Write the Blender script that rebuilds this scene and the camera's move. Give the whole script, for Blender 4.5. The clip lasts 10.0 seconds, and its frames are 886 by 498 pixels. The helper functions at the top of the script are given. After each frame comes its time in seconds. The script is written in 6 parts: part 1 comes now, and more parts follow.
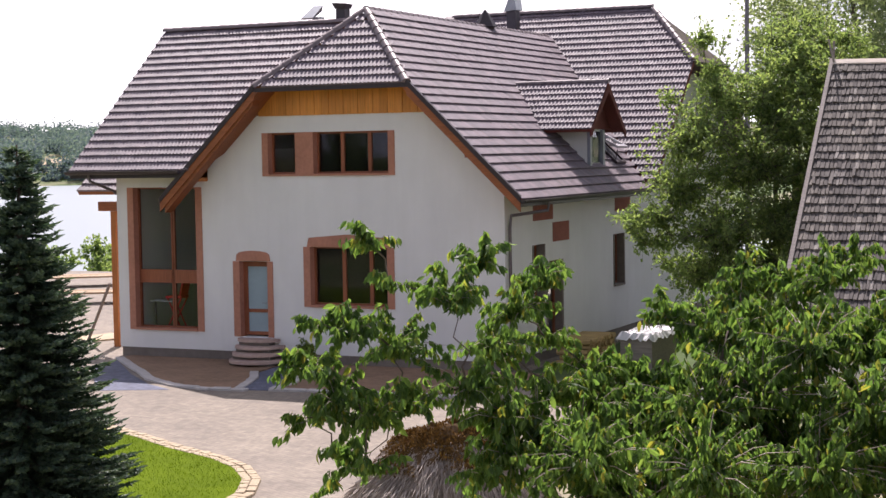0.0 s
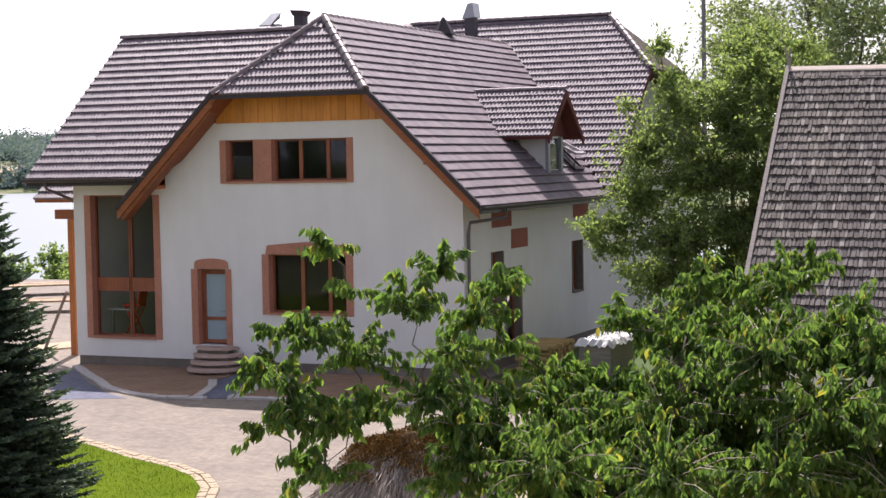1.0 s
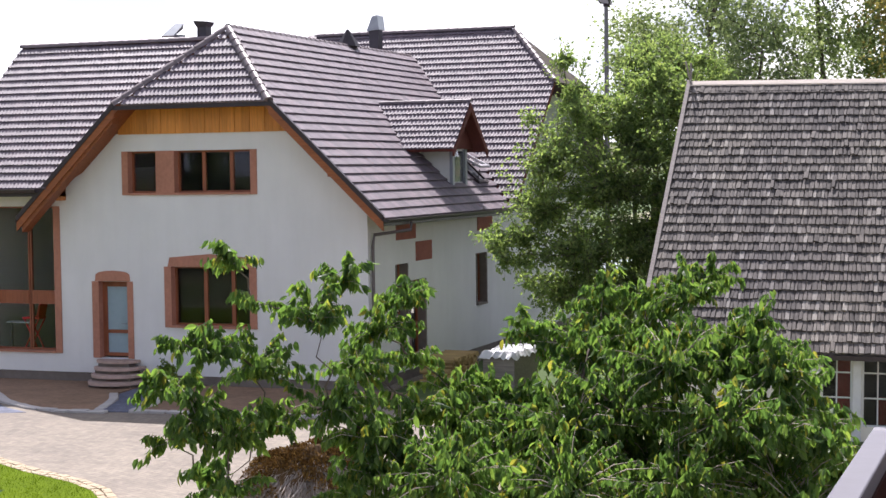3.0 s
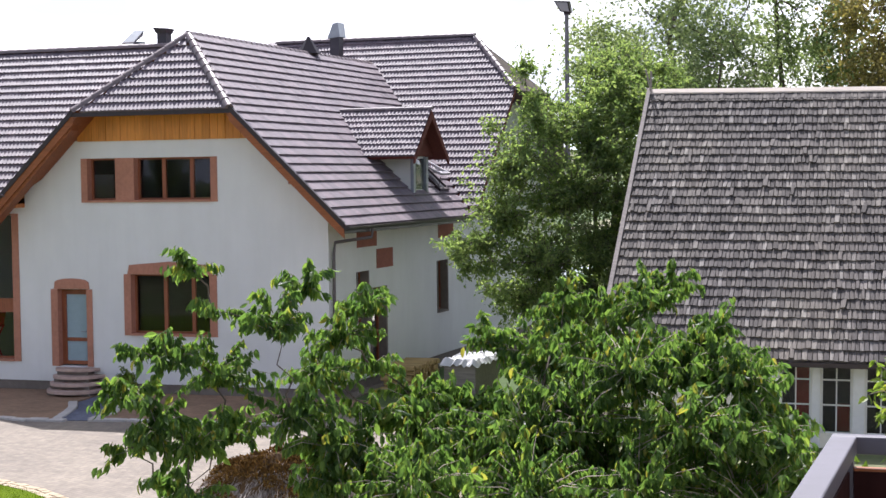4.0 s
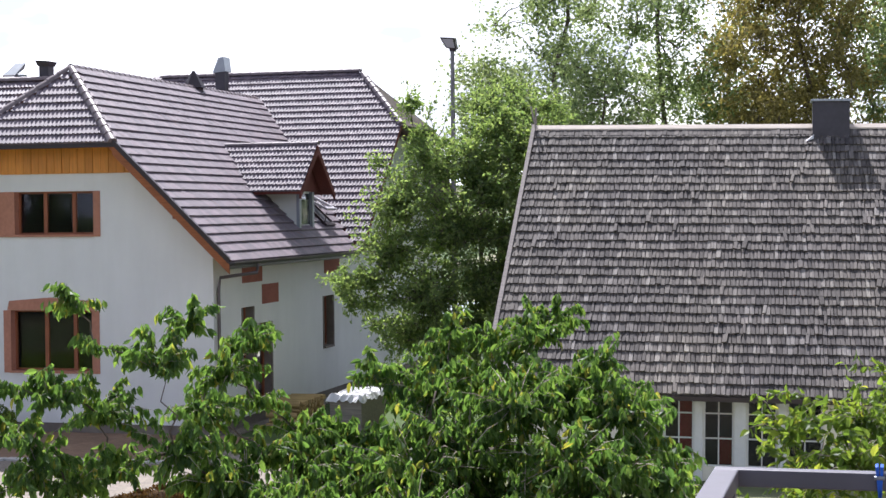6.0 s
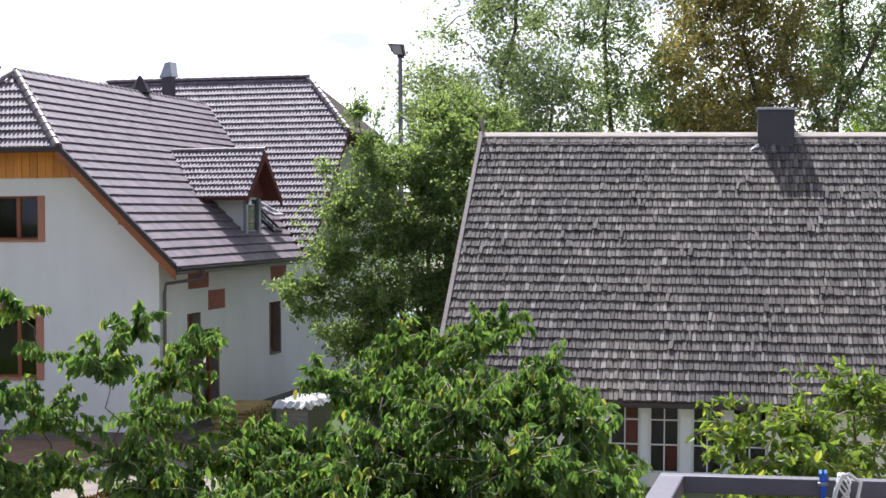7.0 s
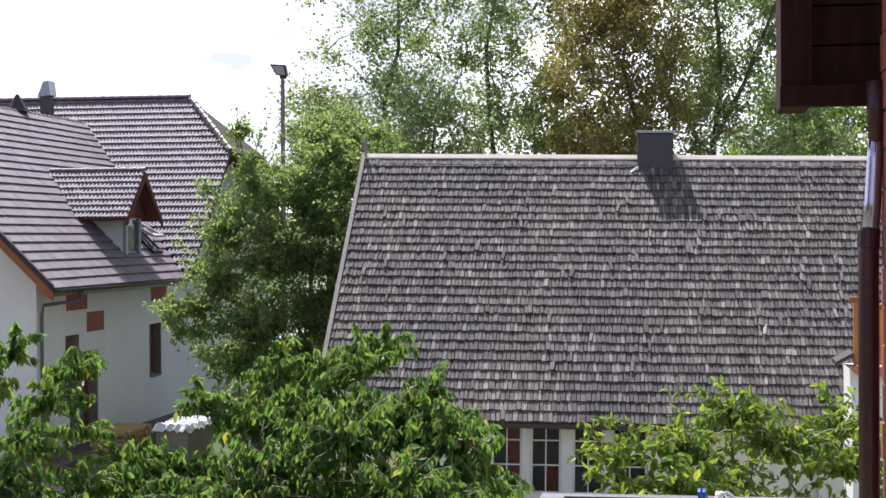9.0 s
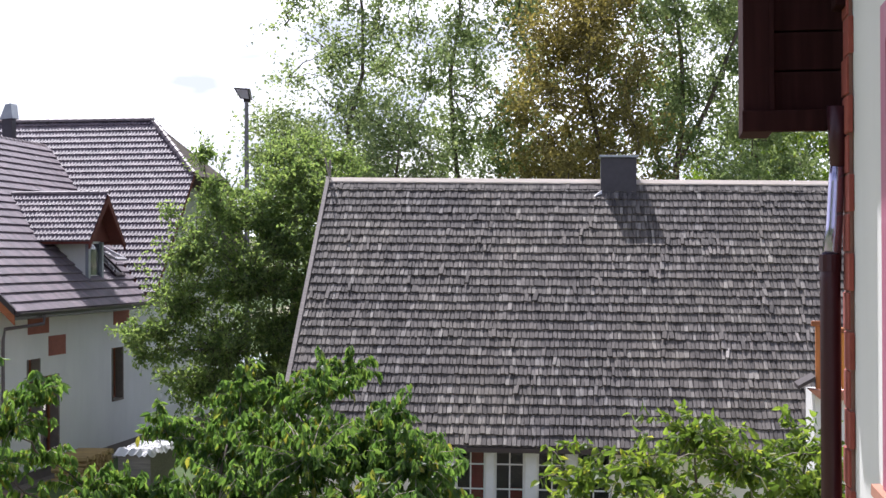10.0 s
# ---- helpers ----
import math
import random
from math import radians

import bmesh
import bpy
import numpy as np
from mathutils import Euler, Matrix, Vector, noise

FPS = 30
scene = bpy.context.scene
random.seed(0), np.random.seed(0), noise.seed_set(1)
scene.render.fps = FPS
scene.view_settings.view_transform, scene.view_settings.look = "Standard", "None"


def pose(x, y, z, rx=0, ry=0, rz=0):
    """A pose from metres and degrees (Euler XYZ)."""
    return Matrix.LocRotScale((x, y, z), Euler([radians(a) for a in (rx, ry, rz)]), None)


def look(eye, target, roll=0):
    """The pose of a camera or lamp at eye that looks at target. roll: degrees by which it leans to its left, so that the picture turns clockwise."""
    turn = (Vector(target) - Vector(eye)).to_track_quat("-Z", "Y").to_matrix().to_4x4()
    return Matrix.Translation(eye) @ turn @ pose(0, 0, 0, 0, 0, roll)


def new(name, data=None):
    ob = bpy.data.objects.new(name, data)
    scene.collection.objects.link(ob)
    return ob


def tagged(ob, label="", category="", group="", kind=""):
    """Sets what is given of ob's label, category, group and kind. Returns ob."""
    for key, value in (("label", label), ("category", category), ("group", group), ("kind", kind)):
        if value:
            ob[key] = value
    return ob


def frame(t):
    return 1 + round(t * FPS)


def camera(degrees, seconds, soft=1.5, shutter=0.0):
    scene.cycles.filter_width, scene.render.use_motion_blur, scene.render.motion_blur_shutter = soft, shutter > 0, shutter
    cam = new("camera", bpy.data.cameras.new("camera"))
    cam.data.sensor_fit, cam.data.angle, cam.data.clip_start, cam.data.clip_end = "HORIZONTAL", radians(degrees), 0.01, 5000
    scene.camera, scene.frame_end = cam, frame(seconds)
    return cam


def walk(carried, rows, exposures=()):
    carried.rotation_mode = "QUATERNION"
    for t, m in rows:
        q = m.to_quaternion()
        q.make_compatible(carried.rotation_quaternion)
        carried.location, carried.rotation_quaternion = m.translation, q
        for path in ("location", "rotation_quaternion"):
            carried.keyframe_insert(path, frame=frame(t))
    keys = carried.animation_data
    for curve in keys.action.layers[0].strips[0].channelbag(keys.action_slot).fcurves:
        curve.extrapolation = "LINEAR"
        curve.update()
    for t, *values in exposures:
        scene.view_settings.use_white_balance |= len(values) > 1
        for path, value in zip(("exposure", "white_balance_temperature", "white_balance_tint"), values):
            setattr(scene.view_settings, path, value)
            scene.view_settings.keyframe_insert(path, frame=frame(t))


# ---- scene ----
cam = camera(30.26, 10.0, soft=1.5)
PATH = [
    (0, pose(17.25, -40.53, 5.98, 86.630, 0.938, 25.168)),
    (0.5, pose(17.25, -40.53, 5.98, 86.708, 0.978, 24.308)),
    (1, pose(17.25, -40.53, 5.98, 86.853, 1.016, 23.721)),
    (1.5, pose(17.25, -40.53, 5.98, 86.942, 0.935, 22.943)),
    (2, pose(17.25, -40.53, 5.98, 87.051, 0.967, 21.945)),
    (2.5, pose(17.25, -40.53, 5.98, 87.161, 0.875, 21.050)),
    (4, pose(17.25, -40.53, 5.98, 87.474, 0.743, 19.017)),
    (4.5, pose(17.25, -40.53, 5.98, 87.811, 0.724, 17.959)),
    (5, pose(17.25, -40.53, 5.98, 88.120, 0.645, 16.789)),
    (5.5, pose(17.25, -40.53, 5.98, 88.462, 0.691, 15.897)),
    (7, pose(17.25, -40.53, 5.98, 88.872, 0.406, 13.200)),
    (7.5, pose(17.25, -40.53, 5.98, 88.965, 0.471, 12.201)),
    (8, pose(17.25, -40.53, 5.98, 89.049, 0.361, 11.090)),
    (8.5, pose(17.25, -40.53, 5.98, 89.281, 0.386, 10.012)),
    (9, pose(17.25, -40.53, 5.98, 89.590, 0.313, 9.097)),
    (9.5, pose(17.25, -40.53, 5.98, 90.032, 0.275, 8.370)),
    (10, pose(17.25, -40.53, 5.98, 90.419, 0.251, 7.835)),
]
walk(cam, PATH, [(0, 0.69, 6600, 21), (1.5, 0.77, 6500, 20), (2.5, 0.86, 6350, 18), (4, 0.92, 6150, 15), (5.5, 0.91, 6050, 14), (7.5, 0.79, 6050, 15), (10, 0.77, 6050, 16)])

# ---- light ----
SUN = Vector((-0.241, 0.553, 0.797)).normalized()
world = bpy.data.worlds.new("sky")
scene.world = world
world.use_nodes = True
wn, wl = world.node_tree.nodes, world.node_tree.links
wn.clear()
sky = wn.new("ShaderNodeTexSky")
sky.sky_type, sky.sun_disc = "NISHITA", False
sky.sun_elevation, sky.sun_rotation = math.asin(SUN.z), math.atan2(SUN.x, SUN.y)
sky.air_density, sky.dust_density, sky.ozone_density = 1.0, 2.5, 1.0
tc = wn.new("ShaderNodeTexCoord")
mp = wn.new("ShaderNodeMapping")
mp.inputs["Scale"].default_value = (1.0, 1.0, 3.0)
mp.inputs["Location"].default_value = (0.02, 0.0, 0.09)
cl = wn.new("ShaderNodeTexNoise")
cl.inputs["Scale"].default_value, cl.inputs["Detail"].default_value = 3.2, 7.0
glow = wn.new("ShaderNodeVectorMath")
glow.operation = "DOT_PRODUCT"
glow.inputs[1].default_value = SUN
side = wn.new("ShaderNodeMapRange")
side.inputs["From Min"].default_value, side.inputs["From Max"].default_value = 0.28, 0.62
hue = wn.new("ShaderNodeMixRGB")
hue.inputs[1].default_value, hue.inputs[2].default_value = (7.4, 7.8, 9.6, 1), (16.0, 16.1, 16.8, 1)
axes = wn.new("ShaderNodeSeparateXYZ")
haze = wn.new("ShaderNodeMapRange")
haze.interpolation_type = "SMOOTHSTEP"
haze.inputs["From Min"].default_value, haze.inputs["From Max"].default_value = 0.5, 0.1
haze.inputs["To Min"].default_value, haze.inputs["To Max"].default_value = 0.12, 1.0
patch = wn.new("ShaderNodeMapRange")
patch.inputs["From Min"].default_value, patch.inputs["From Max"].default_value = 0.36, 0.5
patch.inputs["To Min"].default_value, patch.inputs["To Max"].default_value = 0.45, 1.0
both = wn.new("ShaderNodeMath")
both.operation = "MULTIPLY"
mixc = wn.new("ShaderNodeMixRGB")
bg = wn.new("ShaderNodeBackground")
bg.inputs["Strength"].default_value = 0.077
wo = wn.new("ShaderNodeOutputWorld")
wl.new(tc.outputs["Generated"], glow.inputs[0])
wl.new(glow.outputs["Value"], side.inputs["Value"])
wl.new(side.outputs["Result"], hue.inputs[0])
wl.new(hue.outputs["Color"], mixc.inputs[2])
wl.new(tc.outputs["Generated"], axes.inputs[0])
wl.new(axes.outputs["Z"], haze.inputs["Value"])
wl.new(tc.outputs["Generated"], mp.inputs["Vector"])
wl.new(mp.outputs["Vector"], cl.inputs["Vector"])
wl.new(cl.outputs["Fac"], patch.inputs["Value"])
wl.new(haze.outputs["Result"], both.inputs[0])
wl.new(patch.outputs["Result"], both.inputs[1])
wl.new(both.outputs[0], mixc.inputs[0])
wl.new(sky.outputs["Color"], mixc.inputs[1])
thin = wn.new("ShaderNodeTexNoise")
thin.inputs["Scale"].default_value, thin.inputs["Detail"].default_value = 7.0, 4.0
veil = wn.new("ShaderNodeMapRange")
veil.inputs["From Min"].default_value, veil.inputs["From Max"].default_value = 0.37, 0.485
cloud = wn.new("ShaderNodeMixRGB")
cloud.inputs[1].default_value = (6.9, 7.25, 8.0, 1)
wl.new(mp.outputs["Vector"], thin.inputs["Vector"])
wl.new(thin.outputs["Fac"], veil.inputs["Value"])
wl.new(veil.outputs["Result"], cloud.inputs[0])
wl.new(mixc.outputs["Color"], cloud.inputs[2])
wl.new(cloud.outputs["Color"], bg.inputs["Color"])
wl.new(bg.outputs["Background"], wo.inputs["Surface"])
sun = new("sun", bpy.data.lights.new("sun", "SUN"))
sun.data.energy, sun.data.angle, sun.data.color = 4.6, radians(0.6), (1.0, 0.965, 0.93)
sun.matrix_world = look(SUN * 60, (0, 0, 0))
scene.view_settings.exposure = 0.8


# ---- materials ----
class Mat:
    """A node material with small helpers."""

    def __init__(self, name, color, rough=0.8, metal=0.0, spec=0.4):
        self.m = bpy.data.materials.new(name)
        self.m.use_nodes = True
        self.n, self.l = self.m.node_tree.nodes, self.m.node_tree.links
        self.b = self.n["Principled BSDF"]
        self.b.inputs["Base Color"].default_value = (*color, 1)
        self.b.inputs["Roughness"].default_value = rough
        self.b.inputs["Metallic"].default_value = metal
        self.b.inputs["Specular IOR Level"].default_value = spec
        self.color = None

    def node(self, kind, **inputs):
        nd = self.n.new(kind)
        for k, v in inputs.items():
            nd.inputs[k.replace("_", " ")].default_value = v
        return nd

    def noise(self, scale, detail=5.0, stretch=(1, 1, 1), rough=0.6):
        t = self.n.new("ShaderNodeNewGeometry")
        m = self.node("ShaderNodeMapping", Scale=stretch)
        x = self.node("ShaderNodeTexNoise", Scale=scale, Detail=detail, Roughness=rough)
        self.l.new(t.outputs["Position"], m.inputs["Vector"])
        self.l.new(m.outputs["Vector"], x.inputs["Vector"])
        return x.outputs["Fac"]

    def ramp(self, fac, stops):
        r = self.n.new("ShaderNodeValToRGB")
        e = r.color_ramp.elements
        while len(e) < len(stops):
            e.new(0.5)
        for el, (p, c) in zip(e, stops):
            el.position, el.color = p, (*c, 1)
        self.l.new(fac, r.inputs["Fac"])
        return r.outputs["Color"]

    def mix(self, a, b, fac, blend="MIX"):
        x = self.n.new("ShaderNodeMixRGB")
        x.blend_type = blend
        for i, v in ((0, fac), (1, a), (2, b)):
            if isinstance(v, (int, float)):
                x.inputs[i].default_value = v
            elif isinstance(v, tuple):
                x.inputs[i].default_value = (*v, 1)
            else:
                self.l.new(v, x.inputs[i])
        return x.outputs["Color"]

    def piece(self):
        """A random number per loose piece, whether an object or an island."""
        g, o = self.n.new("ShaderNodeNewGeometry"), self.n.new("ShaderNodeObjectInfo")
        a = self.n.new("ShaderNodeMath")
        f = self.n.new("ShaderNodeMath")
        f.operation = "FRACT"
        self.l.new(g.outputs["Random Per Island"], a.inputs[0])
        self.l.new(o.outputs["Random"], a.inputs[1])
        self.l.new(a.outputs[0], f.inputs[0])
        return f.outputs[0]

    def base(self, c):
        self.l.new(c, self.b.inputs["Base Color"])
        return self

    def roughen(self, fac, lo, hi):
        r = self.n.new("ShaderNodeMapRange")
        r.inputs["To Min"].default_value, r.inputs["To Max"].default_value = lo, hi
        self.l.new(fac, r.inputs["Value"])
        self.l.new(r.outputs["Result"], self.b.inputs["Roughness"])
        return self

    def bump(self, fac, strength=0.3, dist=0.01):
        p = self.node("ShaderNodeBump", Strength=strength, Distance=dist)
        self.l.new(fac, p.inputs["Height"])
        self.l.new(p.outputs["Normal"], self.b.inputs["Normal"])
        return self


def plain(name, c, rough=0.7, metal=0.0, scale=14.0, var=0.25, spec=0.4, stretch=(1, 1, 1), bump=0.2):
    m = Mat(name, c, rough, metal, spec)
    f1, f2 = m.noise(scale, 6, stretch), m.noise(scale * 0.13, 3)
    lo, hi = tuple(v * (1 - var) for v in c), tuple(min(1, v * (1 + var)) for v in c)
    m.base(m.mix(m.ramp(f1, [(0.3, lo), (0.7, hi)]), m.ramp(f2, [(0.3, lo), (0.7, hi)]), 0.5))
    m.bump(f1, bump, 0.006)
    return m.m


def leafy(name, dark, mid, light, gloss=0.35, trans=0.45, extra=None, boost=(1.6, 1.7, 0.95), spec=0.5):
    """Leaves: each one a little different, shining and letting light through."""
    m = Mat(name, mid, gloss, 0, spec)
    stops = [(0.0, dark), (0.5, mid), (0.92, light)]
    if extra:
        stops.append((0.99, extra))
    col = m.ramp(m.piece(), stops)
    m.base(col)
    tr = m.n.new("ShaderNodeBsdfTranslucent")
    br = m.mix(col, boost, 1.0, "MULTIPLY")
    m.l.new(br, tr.inputs["Color"])
    mx = m.n.new("ShaderNodeMixShader")
    mx.inputs[0].default_value = trans
    out = m.n["Material Output"]
    m.l.new(m.b.outputs[0], mx.inputs[1])
    m.l.new(tr.outputs[0], mx.inputs[2])
    m.l.new(mx.outputs[0], out.inputs["Surface"])
    return m.m


def make_plaster(name, c):
    m = Mat(name, c, 0.92, 0, 0.2)
    f1, f2, f3 = m.noise(60, 6), m.noise(0.6, 5), m.noise(2.2, 6, (1, 1, 0.18))
    a = m.ramp(f2, [(0.3, tuple(v * 0.93 for v in c)), (0.7, c)])
    b = m.ramp(f3, [(0.35, (0.965, 0.965, 0.96)), (0.6, (1, 1, 1))])
    m.base(m.mix(a, b, 1.0, "MULTIPLY"))
    m.bump(f1, 0.35, 0.006)
    return m.m


def make_wood(name, c, along="z", rough=0.55, var=0.35):
    m = Mat(name, c, rough, 0, 0.35 if rough < 0.9 else 0.08)
    st = {"x": (0.06, 1, 1), "y": (1, 0.06, 1), "z": (1, 1, 0.06)}[along]
    g, p = m.noise(26, 6, st), m.noise(1.1, 3)
    lo, hi = tuple(v * (1 - var) for v in c), tuple(min(1, v * (1 + var)) for v in c)
    col = m.mix(m.ramp(g, [(0.3, lo), (0.68, hi)]), m.ramp(p, [(0.3, lo), (0.7, hi)]), 0.35)
    pc = m.ramp(m.piece(), [(0, (0.82, 0.8, 0.78)), (1, (1.1, 1.1, 1.1))])
    m.base(m.mix(col, pc, 1.0, "MULTIPLY"))
    m.bump(g, 0.25, 0.004)
    return m.m


def make_tile():
    m = Mat("glazed_roof_tile", (0.15, 0.12, 0.13), 0.6, 0, 0.5)
    pc = m.piece()
    g = m.noise(3.0, 6)
    a = m.ramp(pc, [(0, (0.135, 0.112, 0.126)), (0.5, (0.165, 0.136, 0.151)), (1, (0.205, 0.165, 0.178))])
    b = m.ramp(g, [(0.3, (0.85, 0.83, 0.86)), (0.7, (1.1, 1.04, 1.04))])
    m.base(m.mix(a, b, 1.0, "MULTIPLY"))
    m.roughen(m.noise(8, 5), 0.5, 0.62)
    m.bump(m.noise(70, 4), 0.12, 0.003)
    return m.m


def make_shingle(name, gain=1.0):
    """Grey split shingles, each a little different, with dark streaks along the grain."""
    m = Mat(name, (0.2, 0.17, 0.16), 0.85, 0, 0.3)
    pc = m.piece()
    gain *= 0.86
    tones = [(0, (0.088, 0.079, 0.076)), (0.25, (0.128, 0.116, 0.11)), (0.55, (0.162, 0.147, 0.138)), (0.88, (0.205, 0.187, 0.174)), (0.985, (0.33, 0.31, 0.29))]
    a = m.ramp(pc, [(p, tuple(v * gain for v in c)) for p, c in tones])
    t = m.noise(38, 7, (1.0, 0.12, 0.12), 0.7)
    b = m.ramp(t, [(0.32, (0.6, 0.59, 0.59)), (0.62, (1.16, 1.14, 1.1))])
    s = m.ramp(m.noise(0.5, 5), [(0.3, (0.72, 0.71, 0.74)), (0.7, (1.12, 1.09, 1.0))])
    m.base(m.mix(m.mix(a, b, 1.0, "MULTIPLY"), s, 1.0, "MULTIPLY"))
    m.bump(t, 0.5, 0.008)
    return m.m


def make_ground():
    m = Mat("meadow_ground", (0.08, 0.12, 0.03), 0.95, 0, 0.2)
    f1, f2 = m.noise(0.02, 4), m.noise(1.5, 6)
    a = m.ramp(f1, [(0.35, (0.05, 0.09, 0.03)), (0.5, (0.09, 0.13, 0.045)), (0.6, (0.28, 0.25, 0.17))])
    b = m.ramp(f2, [(0.3, (0.7, 0.7, 0.7)), (0.7, (1.15, 1.15, 1.1))])
    m.base(m.mix(a, b, 1.0, "MULTIPLY"))
    m.bump(f2, 0.5, 0.05)
    return m.m


def make_paving(name, light, dark, joint, scale=1.0):
    m = Mat(name, light, 0.85, 0, 0.3)
    t = m.n.new("ShaderNodeTexCoord")
    mp_ = m.node("ShaderNodeMapping", Rotation=(0, 0, radians(28)))
    br = m.n.new("ShaderNodeTexBrick")
    br.inputs["Scale"].default_value = scale
    br.inputs["Brick Width"].default_value, br.inputs["Row Height"].default_value = 0.22, 0.11
    br.inputs["Mortar Size"].default_value = 0.007
    br.inputs["Color1"].default_value, br.inputs["Color2"].default_value = (*light, 1), (*dark, 1)
    br.inputs["Mortar"].default_value = (*joint, 1)
    m.l.new(t.outputs["Object"], mp_.inputs["Vector"])
    m.l.new(mp_.outputs["Vector"], br.inputs["Vector"])
    f, g = m.noise(0.55, 6), m.noise(4.0, 6)
    c = m.mix(br.outputs["Color"], m.ramp(f, [(0.3, (0.8, 0.78, 0.78)), (0.7, (1.12, 1.1, 1.06))]), 1.0, "MULTIPLY")
    c = m.mix(c, m.ramp(g, [(0.35, (0.84, 0.83, 0.82)), (0.68, (1.1, 1.1, 1.1))]), 1.0, "MULTIPLY")
    m.base(c)
    m.bump(br.outputs["Fac"], -0.4, 0.006)
    return m.m


def make_glass(name="window_glass", ior=1.5):
    m = Mat(name, (0.9, 0.95, 0.95), 0.015, 0, 0.5)
    m.b.inputs["Transmission Weight"].default_value = 1.0
    m.b.inputs["IOR"].default_value = ior
    return m.m


def make_water():
    m = Mat("lake_water", (0.16, 0.2, 0.22), 0.5, 0, 0.3)
    m.bump(m.noise(0.8, 5, (1, 1, 1)), 0.06, 0.08)
    return m.m


def make_lawn():
    m = Mat("lawn_grass", (0.12, 0.2, 0.02), 0.95, 0, 0.05)
    f1, f2 = m.noise(0.7, 5), m.noise(25, 6)
    a = m.ramp(f1, [(0.3, (0.08, 0.124, 0.004)), (0.7, (0.116, 0.168, 0.005))])
    b = m.ramp(f2, [(0.3, (0.6, 0.65, 0.6)), (0.7, (1.2, 1.2, 1.1))])
    m.base(m.mix(a, b, 1.0, "MULTIPLY"))
    m.bump(f2, 0.8, 0.03)
    return m.m


PLASTER = make_plaster("white_render", (0.78, 0.77, 0.74))
CREAM = make_plaster("cream_render", (0.80, 0.76, 0.64))
PLINTH = plain("plinth_concrete", (0.19, 0.16, 0.135), 0.9, scale=5)
TILE = make_tile()
RIDGE = plain("glazed_ridge_tile", (0.17, 0.13, 0.13), 0.45, scale=6, var=0.2, spec=0.5)
SHINGLE = make_shingle("weathered_shingle")
NEWSHINGLE = make_shingle("pale_repair_shingle", 1.6)
MATTROOF = plain("lichen_dark_roof", (0.1, 0.085, 0.07), 0.9, scale=5, var=0.35, spec=0.1, bump=0.5)
OLDWOOD = make_wood("grey_old_wood", (0.24, 0.21, 0.19), "x", 0.85)
PALEWOOD = make_wood("pale_ridge_board", (0.72, 0.63, 0.54), "x", 0.8, 0.2)
ORANGE = make_wood("orange_stained_wood", (0.46, 0.16, 0.045), "z")
ORANGE_X = make_wood("orange_stained_rafter", (0.27, 0.088, 0.031), "x")
PLANK = make_wood("amber_gable_plank", (0.66, 0.265, 0.052), "z", 0.5, 0.25)
FRAME = make_wood("red_brown_frame", (0.26, 0.085, 0.04), "z", 0.45)
STONE = plain("terracotta_surround", (0.44, 0.20, 0.13), 0.85, scale=9, var=0.22)
PATCH = plain("red_lintel_stone", (0.30, 0.105, 0.075), 0.85, scale=8, var=0.22)
STEP = plain("pinkish_step_stone", (0.48, 0.35, 0.29), 0.85, scale=7, var=0.25)
GLASS = make_glass()
MIDGLASS = make_glass("plain_window_glass", 1.3)
OLDGLASS = make_glass("thin_window_glass", 1.22)
DARKMETAL = plain("dark_brown_metal", (0.045, 0.034, 0.036), 0.4, 0.3, scale=10, var=0.2)
GREYMETAL = plain("grey_sheet_metal", (0.30, 0.32, 0.34), 0.4, 0.7, scale=6, var=0.15)
CHIMNEY = plain("dark_clinker", (0.05, 0.045, 0.055), 0.55, scale=9, var=0.3)
PAVING = make_paving("beige_paving", (0.268, 0.232, 0.188), (0.22, 0.193, 0.158), (0.172, 0.149, 0.13))
BLUEPAVE = make_paving("slate_paving", (0.15, 0.17, 0.24), (0.115, 0.13, 0.19), (0.1, 0.1, 0.11))
KERB = plain("pale_kerb_stone", (0.46, 0.43, 0.40), 0.9, scale=9, var=0.2)
COBBLE = plain("pale_cobble", (0.40, 0.32, 0.215), 0.9, scale=12, var=0.22)
SOIL = plain("bare_soil", (0.25, 0.155, 0.095), 0.97, scale=7, var=0.35, bump=0.8)
GROUND = make_ground()
LAWN = make_lawn()
NEARWALL = make_plaster("bright_cream_render", (0.74, 0.73, 0.68))
WATER = make_water()
BARK = plain("grey_brown_bark", (0.11, 0.085, 0.065), 0.9, scale=20, var=0.4, stretch=(1, 1, 0.2), bump=0.7)
PALEBARK = plain("pale_twig_bark", (0.30, 0.25, 0.20), 0.8, scale=20, var=0.3)
CHERRY = leafy("cherry_leaf", (0.055, 0.106, 0.037), (0.086, 0.154, 0.046), (0.135, 0.205, 0.056), 0.46, 0.64, (0.23, 0.22, 0.05), boost=(1.68, 1.7, 0.9), spec=0.36)
SHRUBLEAF = leafy("yellowish_leaf", (0.065, 0.112, 0.028), (0.108, 0.17, 0.04), (0.175, 0.24, 0.055), 0.48, 0.6, (0.27, 0.28, 0.06), boost=(1.7, 1.65, 0.75), spec=0.32)
BUSHLEAF = leafy("grey_green_leaf", (0.09, 0.14, 0.064), (0.142, 0.2, 0.086), (0.218, 0.275, 0.12), 0.52, 0.66, boost=(1.9, 1.9, 1.05), spec=0.35)
BIRCHLEAF = leafy("birch_leaf", (0.1, 0.14, 0.07), (0.155, 0.2, 0.1), (0.23, 0.27, 0.145), 0.4, 0.62, boost=(1.75, 1.75, 1.2))
